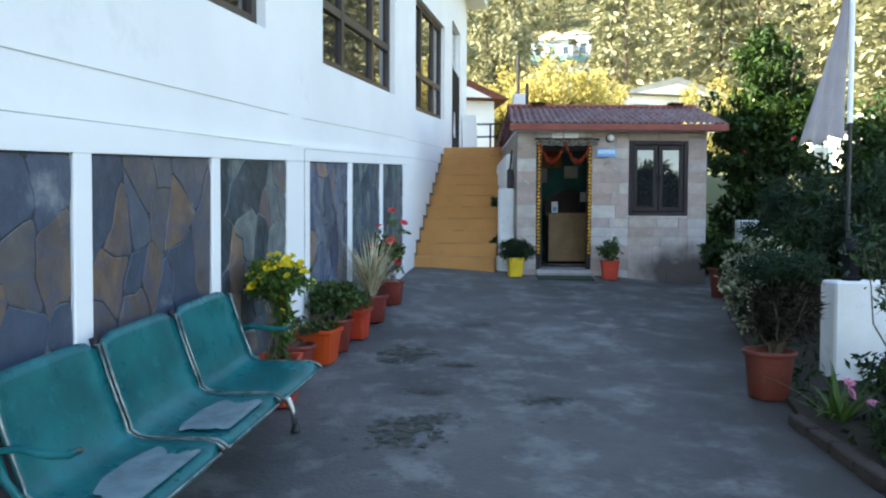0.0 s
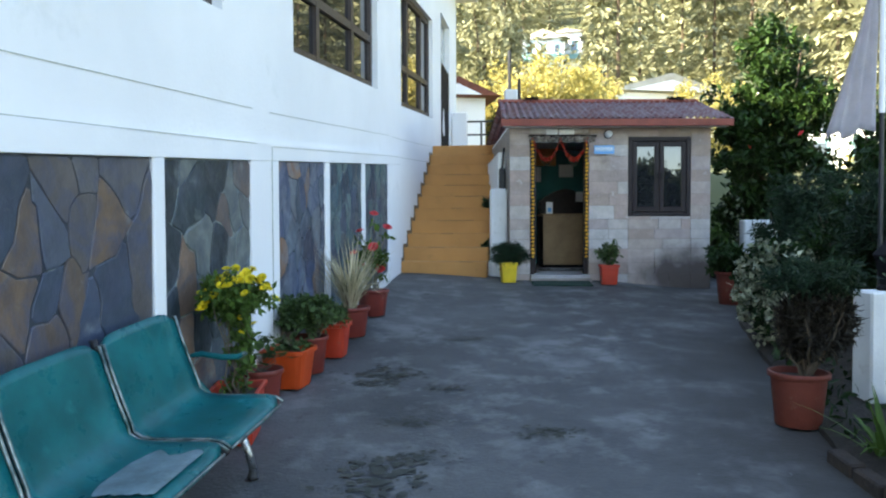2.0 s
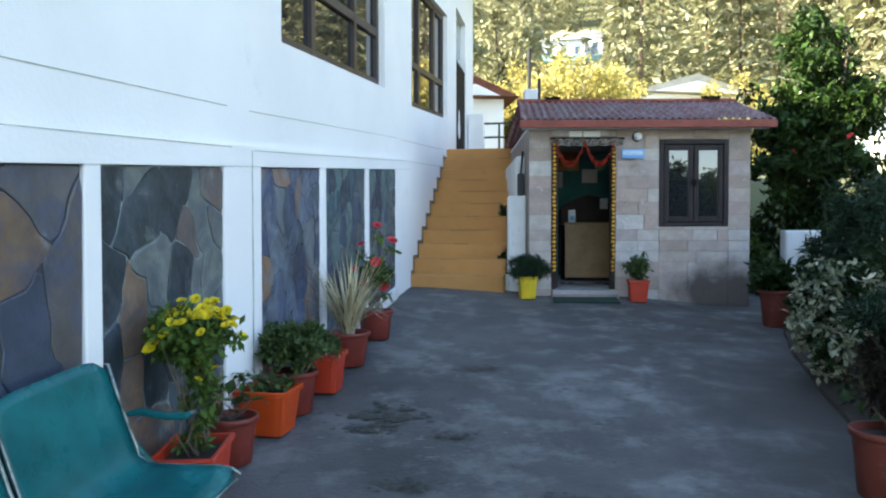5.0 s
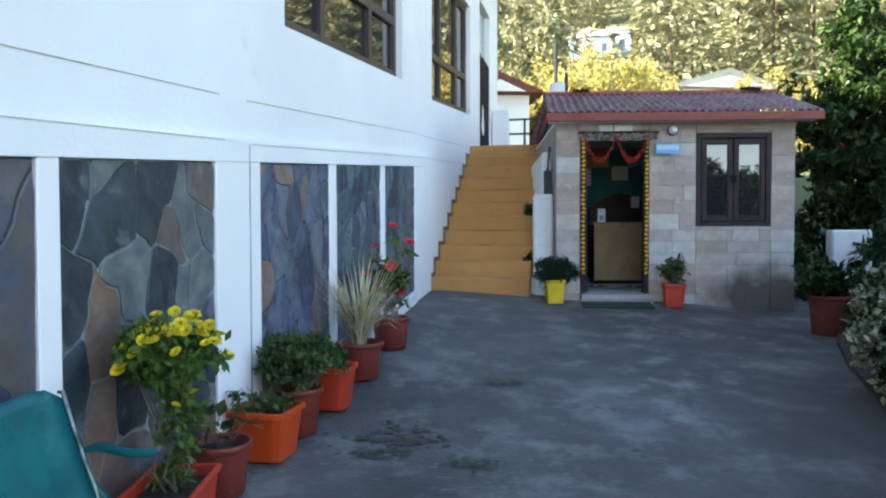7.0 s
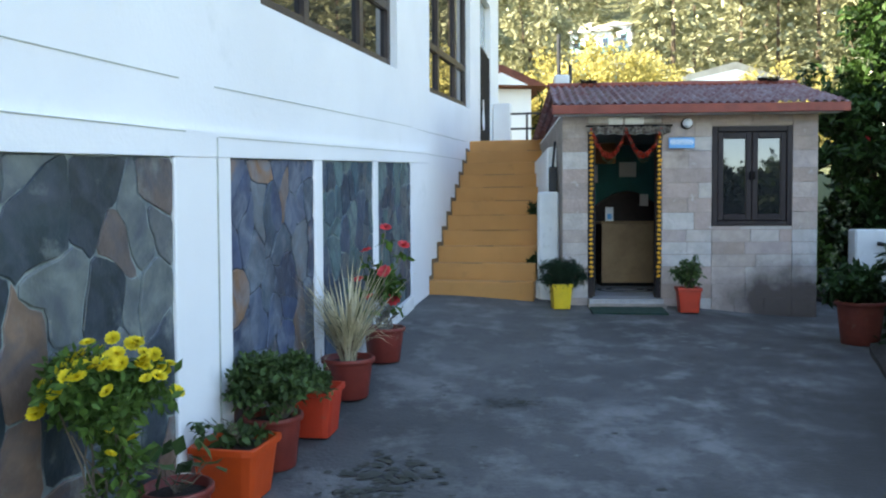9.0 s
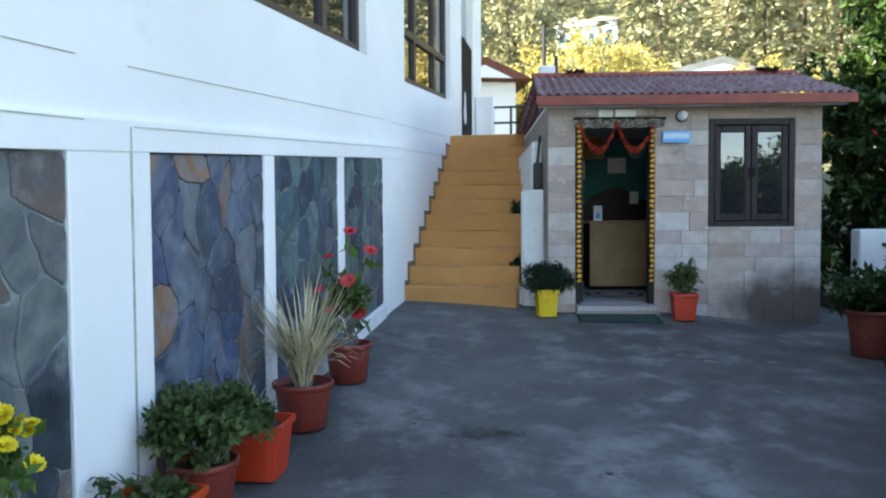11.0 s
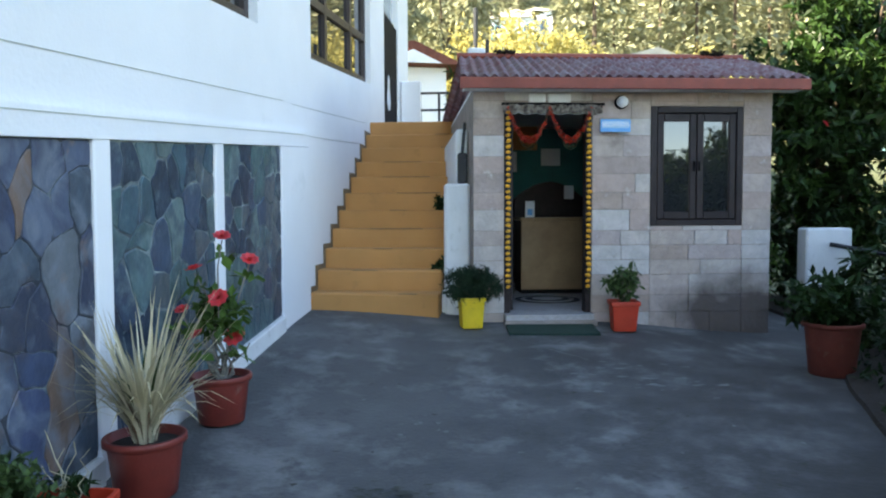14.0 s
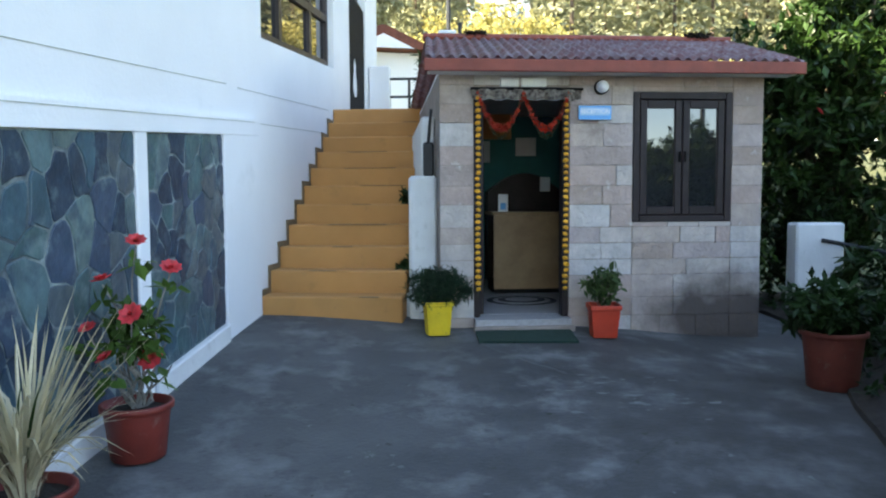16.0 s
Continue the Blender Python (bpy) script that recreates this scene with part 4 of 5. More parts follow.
stems("stem", ob, (-0.99, 6.0, zt), [(-1.05 + random.uniform(-0.1, 0.1), 5.9 + random.uniform(-0.1, 0.1), zt + 0.12) for _ in range(5)], 0.003, 0.002, TWIG)

# flat-topped shrub
ob, zt = potted("potted_shrub", "flat-topped small-leaved green shrub in red-brown pot", -0.93, 6.34, "round", 0.15, 0.28, TERRA)
under(ob, leafmesh("foliage", clumps((-0.93, 6.36, zt + 0.17), (0.31, 0.36, 0.14), 120, 36, 0.055), 0.038, ob, MIDLEAF, 0.6, 0.6))
stems("stem", ob, (-0.90, 6.38, zt), [(-0.87 + random.uniform(-0.18, 0.18), 6.42 + random.uniform(-0.24, 0.24), zt + random.uniform(0.1, 0.24)) for _ in range(10)], 0.012, 0.003, TWIG)

# red square planter, nearly bare
ob, zt = potted("red_planter", "square red plastic planter with sparse dry stems", -0.82, 6.82, "square", 0.15, 0.28, REDPL, WALL_TURN + 4)
under(ob, leafmesh("foliage", clumps((-0.82, 6.9, zt + 0.03), (0.1, 0.1, 0.04), 8, 12, 0.04), 0.05, ob, LEAF, 0.4))
stems("stem", ob, (-0.8, 6.88, zt), [(-0.83 + random.uniform(-0.1, 0.1), 6.9 + random.uniform(-0.1, 0.1), zt + random.uniform(0.08, 0.25)) for _ in range(7)], 0.003, 0.0015, STRAW)


def blades(ob, base, n, length, spread, w, material, name="blade_clump"):
    """Long arching grass blades."""
    V, F = [], []
    for _ in range(n):
        a, l, s = random.uniform(0, 6.283), length * random.uniform(0.5, 1.0), spread * random.uniform(0.25, 1.0)
        d = Vector((math.cos(a), math.sin(a), 0))
        sd = Vector((-math.sin(a), math.cos(a), 0)) * w * random.uniform(0.6, 1.1)
        o = Vector(base) + d * random.uniform(0, 0.05)
        droop = random.choice((0, 0.2, 0.4, 0.8, 1.2)) * l * 0.5
        bend = Vector((random.uniform(-1, 1), random.uniform(-1, 1), 0)) * l * 0.16
        k0 = len(V)
        for k in range(6):
            t = k / 5
            p = o + d * s * t ** 1.4 + Vector((0, 0, l * t - droop * t ** 3)) + bend * t * t
            ww = (1 - t ** 2.5) * (0.6 + 0.4 * min(1, t * 3))
            V += [p + sd * ww, p - sd * ww]
        F += [(k0 + 2 * k, k0 + 2 * k + 1, k0 + 2 * k + 3, k0 + 2 * k + 2) for k in range(5)]
    me = bpy.data.meshes.new(name)
    me.from_pydata([tuple(v) for v in V], [], F)
    me.materials.append(material)
    b = new(name, me)
    b.parent = ob
    under(ob, b)
    return b


ob, zt = potted("potted_grass", "clump of dry cream ornamental grass in red-brown pot", -0.73, 7.44, "round", 0.175, 0.27, TERRA)
blades(ob, (-0.73, 7.44, zt - 0.04), 170, 0.76, 0.44, 0.010, STRAW)
blades(ob, (-0.73, 7.44, zt - 0.04), 22, 0.62, 0.24, 0.009, LEAF, "green_blades")
blades(ob, (-0.73, 7.44, zt - 0.04), 80, 0.30, 0.09, 0.011, mat("brown_sheath", (0.2, 0.13, 0.08), 0.9), "old_sheaths")

ob, zt = potted("potted_euphorbia", "leggy plant with coral-red flower heads in red-brown pot", -0.60, 8.30, "round", 0.165, 0.27, TERRA)
b = Vector((-0.60, 8.30, zt))
T_ = [(0.02, 0, 0.76), (0.15, 0.10, 0.62), (-0.12, -0.06, 0.58), (0.02, -0.1, 0.42), (-0.18, -0.1, 0.36), (0.09, -0.05, 0.20), (-0.10, -0.12, 0.22)]
T_ = [tuple(b + Vector(t)) for t in T_]
stems("stem", ob, b, T_ + [(b.x + random.uniform(-0.15, 0.15), b.y + random.uniform(-0.15, 0.15), zt + random.uniform(0.12, 0.3)) for _ in range(12)], 0.008, 0.004, mat("pale_grey_stem", (0.24, 0.22, 0.19), 0.85, scale=30), 0.035)
flowers(ob, bloom_mesh("flower", 0.062, 9, ROSE), [Vector(t) + Vector((0, 0, 0.02)) for t in T_], 0.65, 1.1)
under(ob, leafmesh("foliage", np.concatenate([clumps((b.x, b.y, zt + 0.34), (0.14, 0.14, 0.15), 22, 11, 0.05)] + [cloud((t[0], t[1], t[2] - 0.08), (0.08, 0.08, 0.03), 9, 0.3) for t in T_]), 0.08, ob, LEAFB, 0.62, 0.5))

# by the hut door
ob, zt = potted("yellow_bucket_plant", "feathery dark green plant spilling from a yellow bucket", 1.03, 10.52, "square", 0.115, 0.27, YELPL, 5)
p_ = clumps((1.02, 10.50, zt + 0.10), (0.27, 0.2, 0.16), 110, 34, 0.06)
under(ob, leafmesh("foliage", p_, 0.06, ob, FERNY, 0.16, 0.1))
stems("stem", ob, (1.03, 10.52, zt), [(1.03 + random.uniform(-0.2, 0.2), 10.52 + random.uniform(-0.18, 0.15), zt + random.uniform(0.05, 0.2)) for _ in range(8)], 0.004, 0.002, TWIG)
ob, zt = potted("red_pot_fern", "leafy green plant in a red square pot by door", 2.36, 10.42, "square", 0.125, 0.26, REDPL, -6)
under(ob, leafmesh("foliage", np.concatenate([clumps((2.34, 10.42, zt + 0.17), (0.17, 0.16, 0.15), 34, 14, 0.05), clumps((2.34, 10.42, zt + 0.08), (0.08, 0.08, 0.08), 10, 14, 0.04)]), 0.06, ob, MIDLEAF, 0.4))
stems("stem", ob, (2.36, 10.42, zt), [(2.34 + random.uniform(-0.16, 0.16), 10.42 + random.uniform(-0.12, 0.12), zt + random.uniform(0.15, 0.3)) for _ in range(9)], 0.005, 0.002, TWIG)

# ledge beside the stairs
for k in range(NSTEP):
    wpart("side_ledge", [(Y_ST + k * GO + 0.25, Y_ST + (k + 1) * GO + 0.25, ST_W + 0.003, ST_W + 0.26, Z_ST - 0.3, Z_ST + (k + 1) * RISE)], OLDWHITE, stairs)
# pots on the stair side
for y, z, r, h, s in ((11.55, Z_ST + 2 * RISE, 0.09, 0.17, 0.16), (12.35, Z_ST + 5 * RISE, 0.10, 0.19, 0.2), (13.2, Z_ST + 8 * RISE, 0.10, 0.2, 0.2), (14.25, Z_ST + 11 * RISE, 0.12, 0.24, 0.34)):
    k_ = int((y - Y_ST - (0.25 if y < 14 else 0)) / GO) + 1
    z = Z_ST + min(k_, NSTEP) * RISE
    q = W(y, 0, ST_W + 0.12 if y < 14 else 1.3)
    ob = empty("stair_pot", "small clay pot with trailing green plant on the stairs", "potted plant", "stair pots", at=pose(q.x, q.y, z))
    pt = pot("round", pose(q.x, q.y, z), r, h, CLAY, ob)
    under(ob, pt)
    under(ob, leafmesh("foliage", clumps((q.x - 0.12 if y < 14 else q.x, q.y, z + h + s * (0.2 if y < 14 else 0.6)), (s, s * 0.8, s * 0.6 if y < 14 else s * 1.2), 20 if y < 14 else 70, 14, 0.05), 0.07 if y < 14 else 0.13, ob, LEAF, 0.5 if y < 14 else 0.2))

# right-hand border ------------------------------------------------
ob, zt = potted("large_potted_conifer", "bronze-twigged dome-topped shrub in large clay pot", 2.275, 5.11, "round", 0.172, 0.33, CLAY)
under(ob, leafmesh("crown", clumps((2.37, 5.12, zt + 0.57), (0.26, 0.25, 0.08), 110, 46, 0.06), 0.06, ob, FERNY, 0.2, 0.0))
under(ob, leafmesh("undergrowth", clumps((2.37, 5.12, zt + 0.30), (0.21, 0.21, 0.25), 150, 46, 0.06), 0.075, ob, BRONZE, 0.18, -0.2))
stems("stem", ob, (2.30, 5.10, zt), [(2.38 + random.uniform(-0.2, 0.2), 5.08 + random.uniform(-0.2, 0.2), zt + random.uniform(0.3, 0.55)) for _ in range(14)], 0.012, 0.003, BARK)
ob, zt = potted("dark_leaved_pot_plant", "low dark green leafy plant in a large clay pot", 3.53, 9.22, "round", 0.20, 0.38, CLAY)
under(ob, leafmesh("foliage", clumps((3.52, 9.22, zt + 0.12), (0.30, 0.28, 0.18), 50, 28, 0.07), 0.08, ob, LEAF, 0.45))


def bush(name, label, c, r, k, n, cr, size, material, asp=0.5, up=0.4, sticks=9):
    zb = ground_height(c[0], c[1])
    ob = empty(name, label, "bush", at=pose(c[0], c[1], zb))
    under(ob, leafmesh("foliage", clumps(c, r, k, n, cr), size, ob, material, asp, up))
    stems("branch", ob, (c[0], c[1], zb), [(c[0] + random.uniform(-1, 1) * r[0] * 0.7, c[1] + random.uniform(-1, 1) * r[1] * 0.7, c[2] + random.uniform(-0.3, 0.6) * r[2]) for _ in range(sticks)], 0.014, 0.004, BARK)
    return ob


ob = bush("variegated_bush", "cream-edged variegated shrub spilling onto the paving", (2.98, 6.9, 1.10), (0.38, 0.5, 0.5), 120, 16, 0.08, 0.055, VARIEG, 0.6)
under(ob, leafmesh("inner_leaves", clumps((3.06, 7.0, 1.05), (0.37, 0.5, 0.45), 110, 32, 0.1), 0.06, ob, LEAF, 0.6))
bush("cypress_shrub", "soft feathery dark green cypress shrub", (3.75, 7.9, 1.62), (0.48, 0.5, 0.58), 110, 44, 0.12, 0.10, FERNY, 0.16, 0.0)
bush("dark_border_shrub", "dense dark green shrub behind the border", (3.65, 6.7, 1.45), (0.45, 0.6, 0.55), 90, 34, 0.12, 0.10, LEAF, 0.3)
bush("weeping_juniper", "drooping dark needle-leaved shrub beside the flagpole", (3.55, 6.1, 1.65), (0.42, 0.42, 0.5), 80, 40, 0.12, 0.11, FERNY, 0.14, -0.3)
bush("dark_garden_bush", "dense dark green bush under the tree", (5.5, 12.5, 1.45), (0.9, 0.8, 0.85), 90, 40, 0.18, 0.11, LEAF, 0.45)
bush("dark_garden_bush", "dense dark green bush under the tree", (6.3, 10.6, 1.2), (0.8, 0.9, 0.9), 90, 40, 0.18, 0.11, LEAF, 0.45)
bush("low_border_bush", "low dark leafy bush at the near bed", (3.0, 4.55, 0.72), (0.4, 0.45, 0.32), 60, 30, 0.09, 0.06, LEAF, 0.5)
bush("low_border_bush", "tangled dark leafy growth spilling over the bed edge", (2.58, 3.85, 0.50), (0.30, 0.4, 0.2), 60, 30, 0.07, 0.05, LEAF, 0.5)
bush("low_border_bush", "tangled dark leafy growth spilling over the bed edge", (2.55, 3.1, 0.42), (0.30, 0.4, 0.18), 60, 30, 0.07, 0.05, LEAF, 0.5)
bush("garden_bush", "mid-green bush beyond the hut corner", (4.35, 12.6, 1.35), (0.45, 0.6, 0.5), 60, 34, 0.13, 0.10, LEAFB, 0.4)
bush("low_hedge_bush", "dark leafy bush along the garden edge", (4.6, 9.6, 1.2), (0.6, 0.9, 0.75), 90, 34, 0.15, 0.10, LEAF, 0.4)
bush("low_hedge_bush", "dark leafy bush along the garden edge", (4.5, 8.2, 1.2), (0.6, 0.8, 0.85), 90, 34, 0.15, 0.10, LEAF, 0.4)

# rose stems in the near bed
zb = ground_height(2.75, 4.3)
ob = empty("rose_bush", "leggy rose bush with pale pink blooms and bare stems", "bush", at=pose(2.75, 4.3, zb))
T_ = [(2.75 + random.uniform(-0.28, 0.35), 4.4 + random.uniform(-0.5, 0.4), zb + random.uniform(0.5, 1.15)) for _ in range(12)]
stems("stem", ob, (2.75, 4.3, zb), T_, 0.009, 0.003, TWIG, 0.05)
under(ob, leafmesh("foliage", np.concatenate([cloud(t, (0.17, 0.17, 0.26), 60, 0.1) for t in T_]), 0.055, ob, LEAF, 0.55))
flowers(ob, bloom_mesh("flower", 0.045, 8, PINK), [Vector(t) for t in T_[:5]] + [(2.42, 4.35, 0.62), (2.5, 4.25, 0.58), (2.47, 4.45, 0.66)])
ob = empty("strap_leaved_plant", "arching strap-leaved green plant at the border edge", "plant", at=pose(2.45, 4.5, ground_height(2.45, 4.5)))
blades(ob, (2.45, 4.5, ground_height(2.45, 4.5)), 40, 0.42, 0.42, 0.016, LEAFB)
ob = empty("strap_leaved_plant", "arching strap-leaved green plant at the border edge", "plant", at=pose(2.5, 3.9, ground_height(2.5, 3.9)))
blades(ob, (2.5, 3.9, ground_height(2.5, 3.9)), 40, 0.40, 0.40, 0.016, LEAF)

# planted bed: a low soil bank with a clean edge to the paving
bm = bmesh.new()
EDGEPTS = [(2.24, -6.0), (2.24, 4.6), (2.62, 6.2), (3.15, 8.2), (3.75, 9.6), (4.3, 11.0), (4.5, 13.0)]
rows_ = []
for k in range(96):
    y = -6.0 + 19.0 * k / 95
    x = float(np.interp(y, [p[1] for p in EDGEPTS], [p[0] for p in EDGEPTS])) + 0.04 * noise.noise((y * 2.0, 0, 3))
    rows_.append([bm.verts.new((x + o, y, ground_height(x + o, y) + h + (0.03 * noise.noise(((x + o) * 4, y * 4, 0)) if o > 0.05 else 0))) for o, h in ((0, -0.03), (0.015, 0.035), (0.1, 0.05), (0.35, 0.06), (0.7, 0.06), (1.2, 0.06), (2.0, 0.06), (4.0, 0.05))])
for a, b in zip(rows_, rows_[1:]):
    for k in range(7):
        bm.faces.new((a[k], a[k + 1], b[k + 1], b[k]))
tagged(part("border_bed", bm, SOIL), "dark earth bed along the courtyard edge", "flower bed", kind="structure")
ob = empty("ground_cover", "low creeping green ground cover on the bed", "ground cover", kind="stuff", at=pose(3, 5, 0.4))
gp = np.stack([RNG.uniform(0.05, 1.9, 2600), RNG.uniform(1.5, 12.5, 2600)], 1)
gp = np.array([(np.interp(y, [p[1] for p in EDGEPTS], [p[0] for p in EDGEPTS]) + o, y) for o, y in gp])
gp = np.array([(x, y, ground_height(x, y) + RNG.uniform(0.05, 0.14)) for x, y in gp])
under(ob, leafmesh("leaves", gp, 0.08, ob, LEAF, 0.5, 0.4))

# brick edging of the bed, white pillars, flag
BRICK = mat("soiled_edging_brick", (0.04, 0.028, 0.022), 0.9, scale=9, var=0.4, bump=0.5)
edging = empty("border_edging", "soiled brick edging along the planted border", "edging", kind="structure")
for k in range(10):
    y = 2.2 + k * 0.25
    x = 2.20
    bm = boxes((-0.045, 0.045, -0.115, 0.115, -0.06, 0.075 + random.uniform(-0.012, 0.012)), bev=0.01)
    bm.transform(pose(x, y, gz(x, y), random.uniform(-3, 3) + 4.7, random.uniform(-5, 5), -13.5 if y > 4.6 else 0))
    part("brick", bm, BRICK, edging)
pil = empty("garden_wall", "low white-painted masonry wall in the border", "garden wall", "white garden walls")
part("body", boxes((2.83, 3.95, 5.30, 5.52, -0.4, 1.215), bev=0.015), OLDWHITE, pil)
pil = empty("garden_wall", "white gate pier with dark rails by hut", "garden wall", "white garden walls")
part("pier", boxes((4.66, 5.16, 11.6, 11.8, 0.2, 1.72), bev=0.02), OLDWHITE, pil)
for z in (1.02, 1.5):
    part("rail", tube(bmesh.new(), [(4.9, 11.58, z + 0.05), (5.8, 11.2, z - 0.14)], 0.022, 8), GUN, pil, "dark metal rail")
flag = empty("flagpole", "white flagpole with a limp white flag", "flagpole", at=pose(3.17, 5.78, 0.4))
parts_ = [part("pole", tube(bmesh.new(), [(3.17, 5.78, 2.42), (3.17, 5.78, 4.2)], 0.021, 10), WHITE, flag), part("lower_pole", tube(bmesh.new(), [(3.17, 5.78, 0.4), (3.17, 5.78, 2.43)], 0.016, 10), GUN, flag)]
CLOTH = mat("white_flag_cloth", (0.72, 0.68, 0.70), 0.9, scale=9, var=0.12, translucent=0.35)
bm = bmesh.new()
vs = []
for r in range(25):
    t = r / 24
    wdt = 0.06 + 0.30 * t ** 1.1
    vs.append([bm.verts.new((3.15 - wdt * k / 14, 5.78 + 0.035 * math.sin(k * 1.3 + t * 2) * (0.3 + t), 3.46 - 1.22 * t - 0.10 * (k / 14) ** 2 * (1 - t) + 0.09 * (1 - k / 14) * t - 0.03 * math.sin(k * 0.9) * t)) for k in range(15)])
for a, b in zip(vs, vs[1:]):
    for k in range(14):
        bm.faces.new((a[k], a[k + 1], b[k + 1], b[k]))
bmesh.ops.solidify(bm, geom=list(bm.faces), thickness=0.002)
parts_.append(smooth(part("flag", bm, CLOTH, flag, "limp white flag cloth")))
under(flag, *parts_)
lantern = empty("garden_lantern", "black garden lantern standing on the white wall", "lantern")
bm = lathe(bmesh.new(), [(0.07, 1.2), (0.075, 1.22), (0.05, 1.24), (0.085, 1.40), (0.10, 1.42), (0.10, 1.435), (0.04, 1.50), (0.012, 1.54)], 6)
bm.transform(Matrix.Translation((3.0, 5.41, 0.016)))
part("body", bm, BLACK, lantern)


for deb, x_, w_ in litter:
    under(deb, leafmesh("leaves", clumps((x_, RY - 0.03, RZ + 0.052), (w_, 0.06, 0.004), 24, 16, 0.016), 0.03, deb, BRONZE, 0.5, 0.6))


# ---- trees ----
def tree(name, label, x, y, h, cz, r, k, n, cr, size, material, trunk=0.07, asp=0.45):
    zb = ground_height(x, y)
    ob = empty(name, label, "tree", at=pose(x, y, zb))
    pts = clumps((x, y, cz), r, k, n, cr)
    under(ob, leafmesh("crown", pts, size, ob, material, asp, 0.3))
    bm = bmesh.new()
    tube(bm, [(x, y, zb - 0.2), (x + 0.05, y, zb + (cz - zb) * 0.5), (x, y + 0.05, cz)], [trunk, trunk * 0.75, trunk * 0.45], 8)
    under(ob, part("trunk", bm, BARK, ob))
    stems("limb", ob, (x, y, (zb + cz) / 2), [(x + random.uniform(-0.7, 0.7) * r[0], y + random.uniform(-0.7, 0.7) * r[1], cz + random.uniform(-0.3, 0.7) * r[2]) for _ in range(9)], trunk * 0.5, 0.01, BARK, 0.06)
    return ob


tree("broadleaf_tree", "dense glossy-leaved garden tree beside the hut", 5.38, 12.4, 4.9, 3.0, (1.0, 1.0, 1.95), 250, 70, 0.2, 0.12, CITRUS)
tree("broadleaf_tree", "dense dark leafy tree at the garden edge", 5.9, 9.6, 4, 2.3, (0.9, 1.0, 1.25), 140, 60, 0.2, 0.12, CITRUS)
ob = empty("tree_blossoms", "single red blooms among the tree leaves", "flowers", at=pose(4.4, 10.3, 2.7))
BL = bloom_mesh("flower", 0.05, 8, ROSE)
flowers(ob, BL, [(4.42, 10.9, 2.72), (5.3, 11.2, 2.95)])

# autumn-yellow bushes and little houses behind the hut
for x, y, cz, r, k in ((3.2, 22.5, 5.3, (2.0, 1.5, 1.35), 120), (1.9, 24, 5.2, (1.2, 1.3, 1.3), 70), (5.0, 25, 5.4, (1.3, 1.5, 1.4), 80), (11.5, 30, 5.5, (3.0, 2, 2.2), 120), (16, 27, 3.8, (3, 2, 2.2), 110)):
    bush("yellow_bush", "sunlit yellow autumn bush on the slope", (x, y, cz), r, k, 95, 0.42, 0.12, YELLOWBUSH, 0.5)
for x, y, hgt in ((-3.0, 27, 7.5), (-0.6, 30, 8.5), (2.4, 36, 8)):
    zb = ground_height(x, y)
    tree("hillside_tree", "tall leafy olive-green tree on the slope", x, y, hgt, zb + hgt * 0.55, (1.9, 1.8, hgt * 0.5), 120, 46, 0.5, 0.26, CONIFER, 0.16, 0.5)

REDTILE = mat("rust_red_roof_tile", (0.17, 0.05, 0.03), 0.85, scale=6, var=0.4)
PALEROOF = mat("pale_weathered_roof", (0.45, 0.42, 0.36), 0.85, scale=2, var=0.3)
AQUA = mat("pale_aqua_trim", (0.22, 0.42, 0.42), 0.7, scale=3, var=0.2)


def house(label, x, y, z, w, d, h, turn, roofm, rise=0.35, wins=2, floors=1):
    m = pose(x, y, z, 0, 0, turn)
    ob = empty("house", label, "house", "hill houses", at=m)
    def add(name, bm, mt, p=None, lab=""):
        o = part(name, bm, mt, p or ob, lab)
        return o
    add("wall", boxes((-w / 2, w / 2, 0, d, -4, h)), WHITE)
    bm = bmesh.new()
    e = 0.35
    hexa(bm, [(-w / 2 - e, -e, h), (w / 2 + e, -e, h), (w / 2 + e, d + e, h), (-w / 2 - e, d + e, h), (-0.05, -e, h + w * rise), (0.05, -e, h + w * rise), (0.05, d + e, h + w * rise), (-0.05, d + e, h + w * rise)])
    for v in bm.verts:
        v.co.z += 0.02
    add("roof", bm, roofm)
    bm = bmesh.new()
    g = 0.02
    v = [bm.verts.new(p) for p in ((-w * 0.4, -e - g, h + 0.03), (w * 0.4, -e - g, h + 0.03), (0, -e - g, h + w * rise * 0.66), (-w * 0.4, -e + 0.2, h + 0.03), (w * 0.4, -e + 0.2, h + 0.03), (0, -e + 0.2, h + w * rise * 0.66))]
    for f in ((0, 1, 2), (5, 4, 3), (0, 3, 4, 1), (1, 4, 5, 2), (2, 5, 3, 0)):
        bm.faces.new([v[i] for i in f])
    add("gable", bm, WHITE)
    for f in range(floors):
        for k in range(wins):
            cx, cz = -w / 2 + w * (k + 0.5) / wins, h * (f + 0.5) / floors
            ww, hh = w / wins * 0.45, h / floors * 0.45
            o = add("window", boxes((cx - ww / 2, cx + ww / 2, -0.06, -0.004, cz - hh / 2, cz + hh / 2)), AQUA)
            add("pane", boxes((cx - ww * 0.38, cx + ww * 0.38, -0.075, -0.062, cz - hh * 0.4, cz + hh * 0.4)), GLASS, o)
        if floors > 1:
            add("balcony", boxes((-w / 2, w / 2, -0.8, -0.08, h * f / floors - 0.1, h * f / floors + 0.5)), AQUA, lab="pale aqua balcony parapet")
    return ob


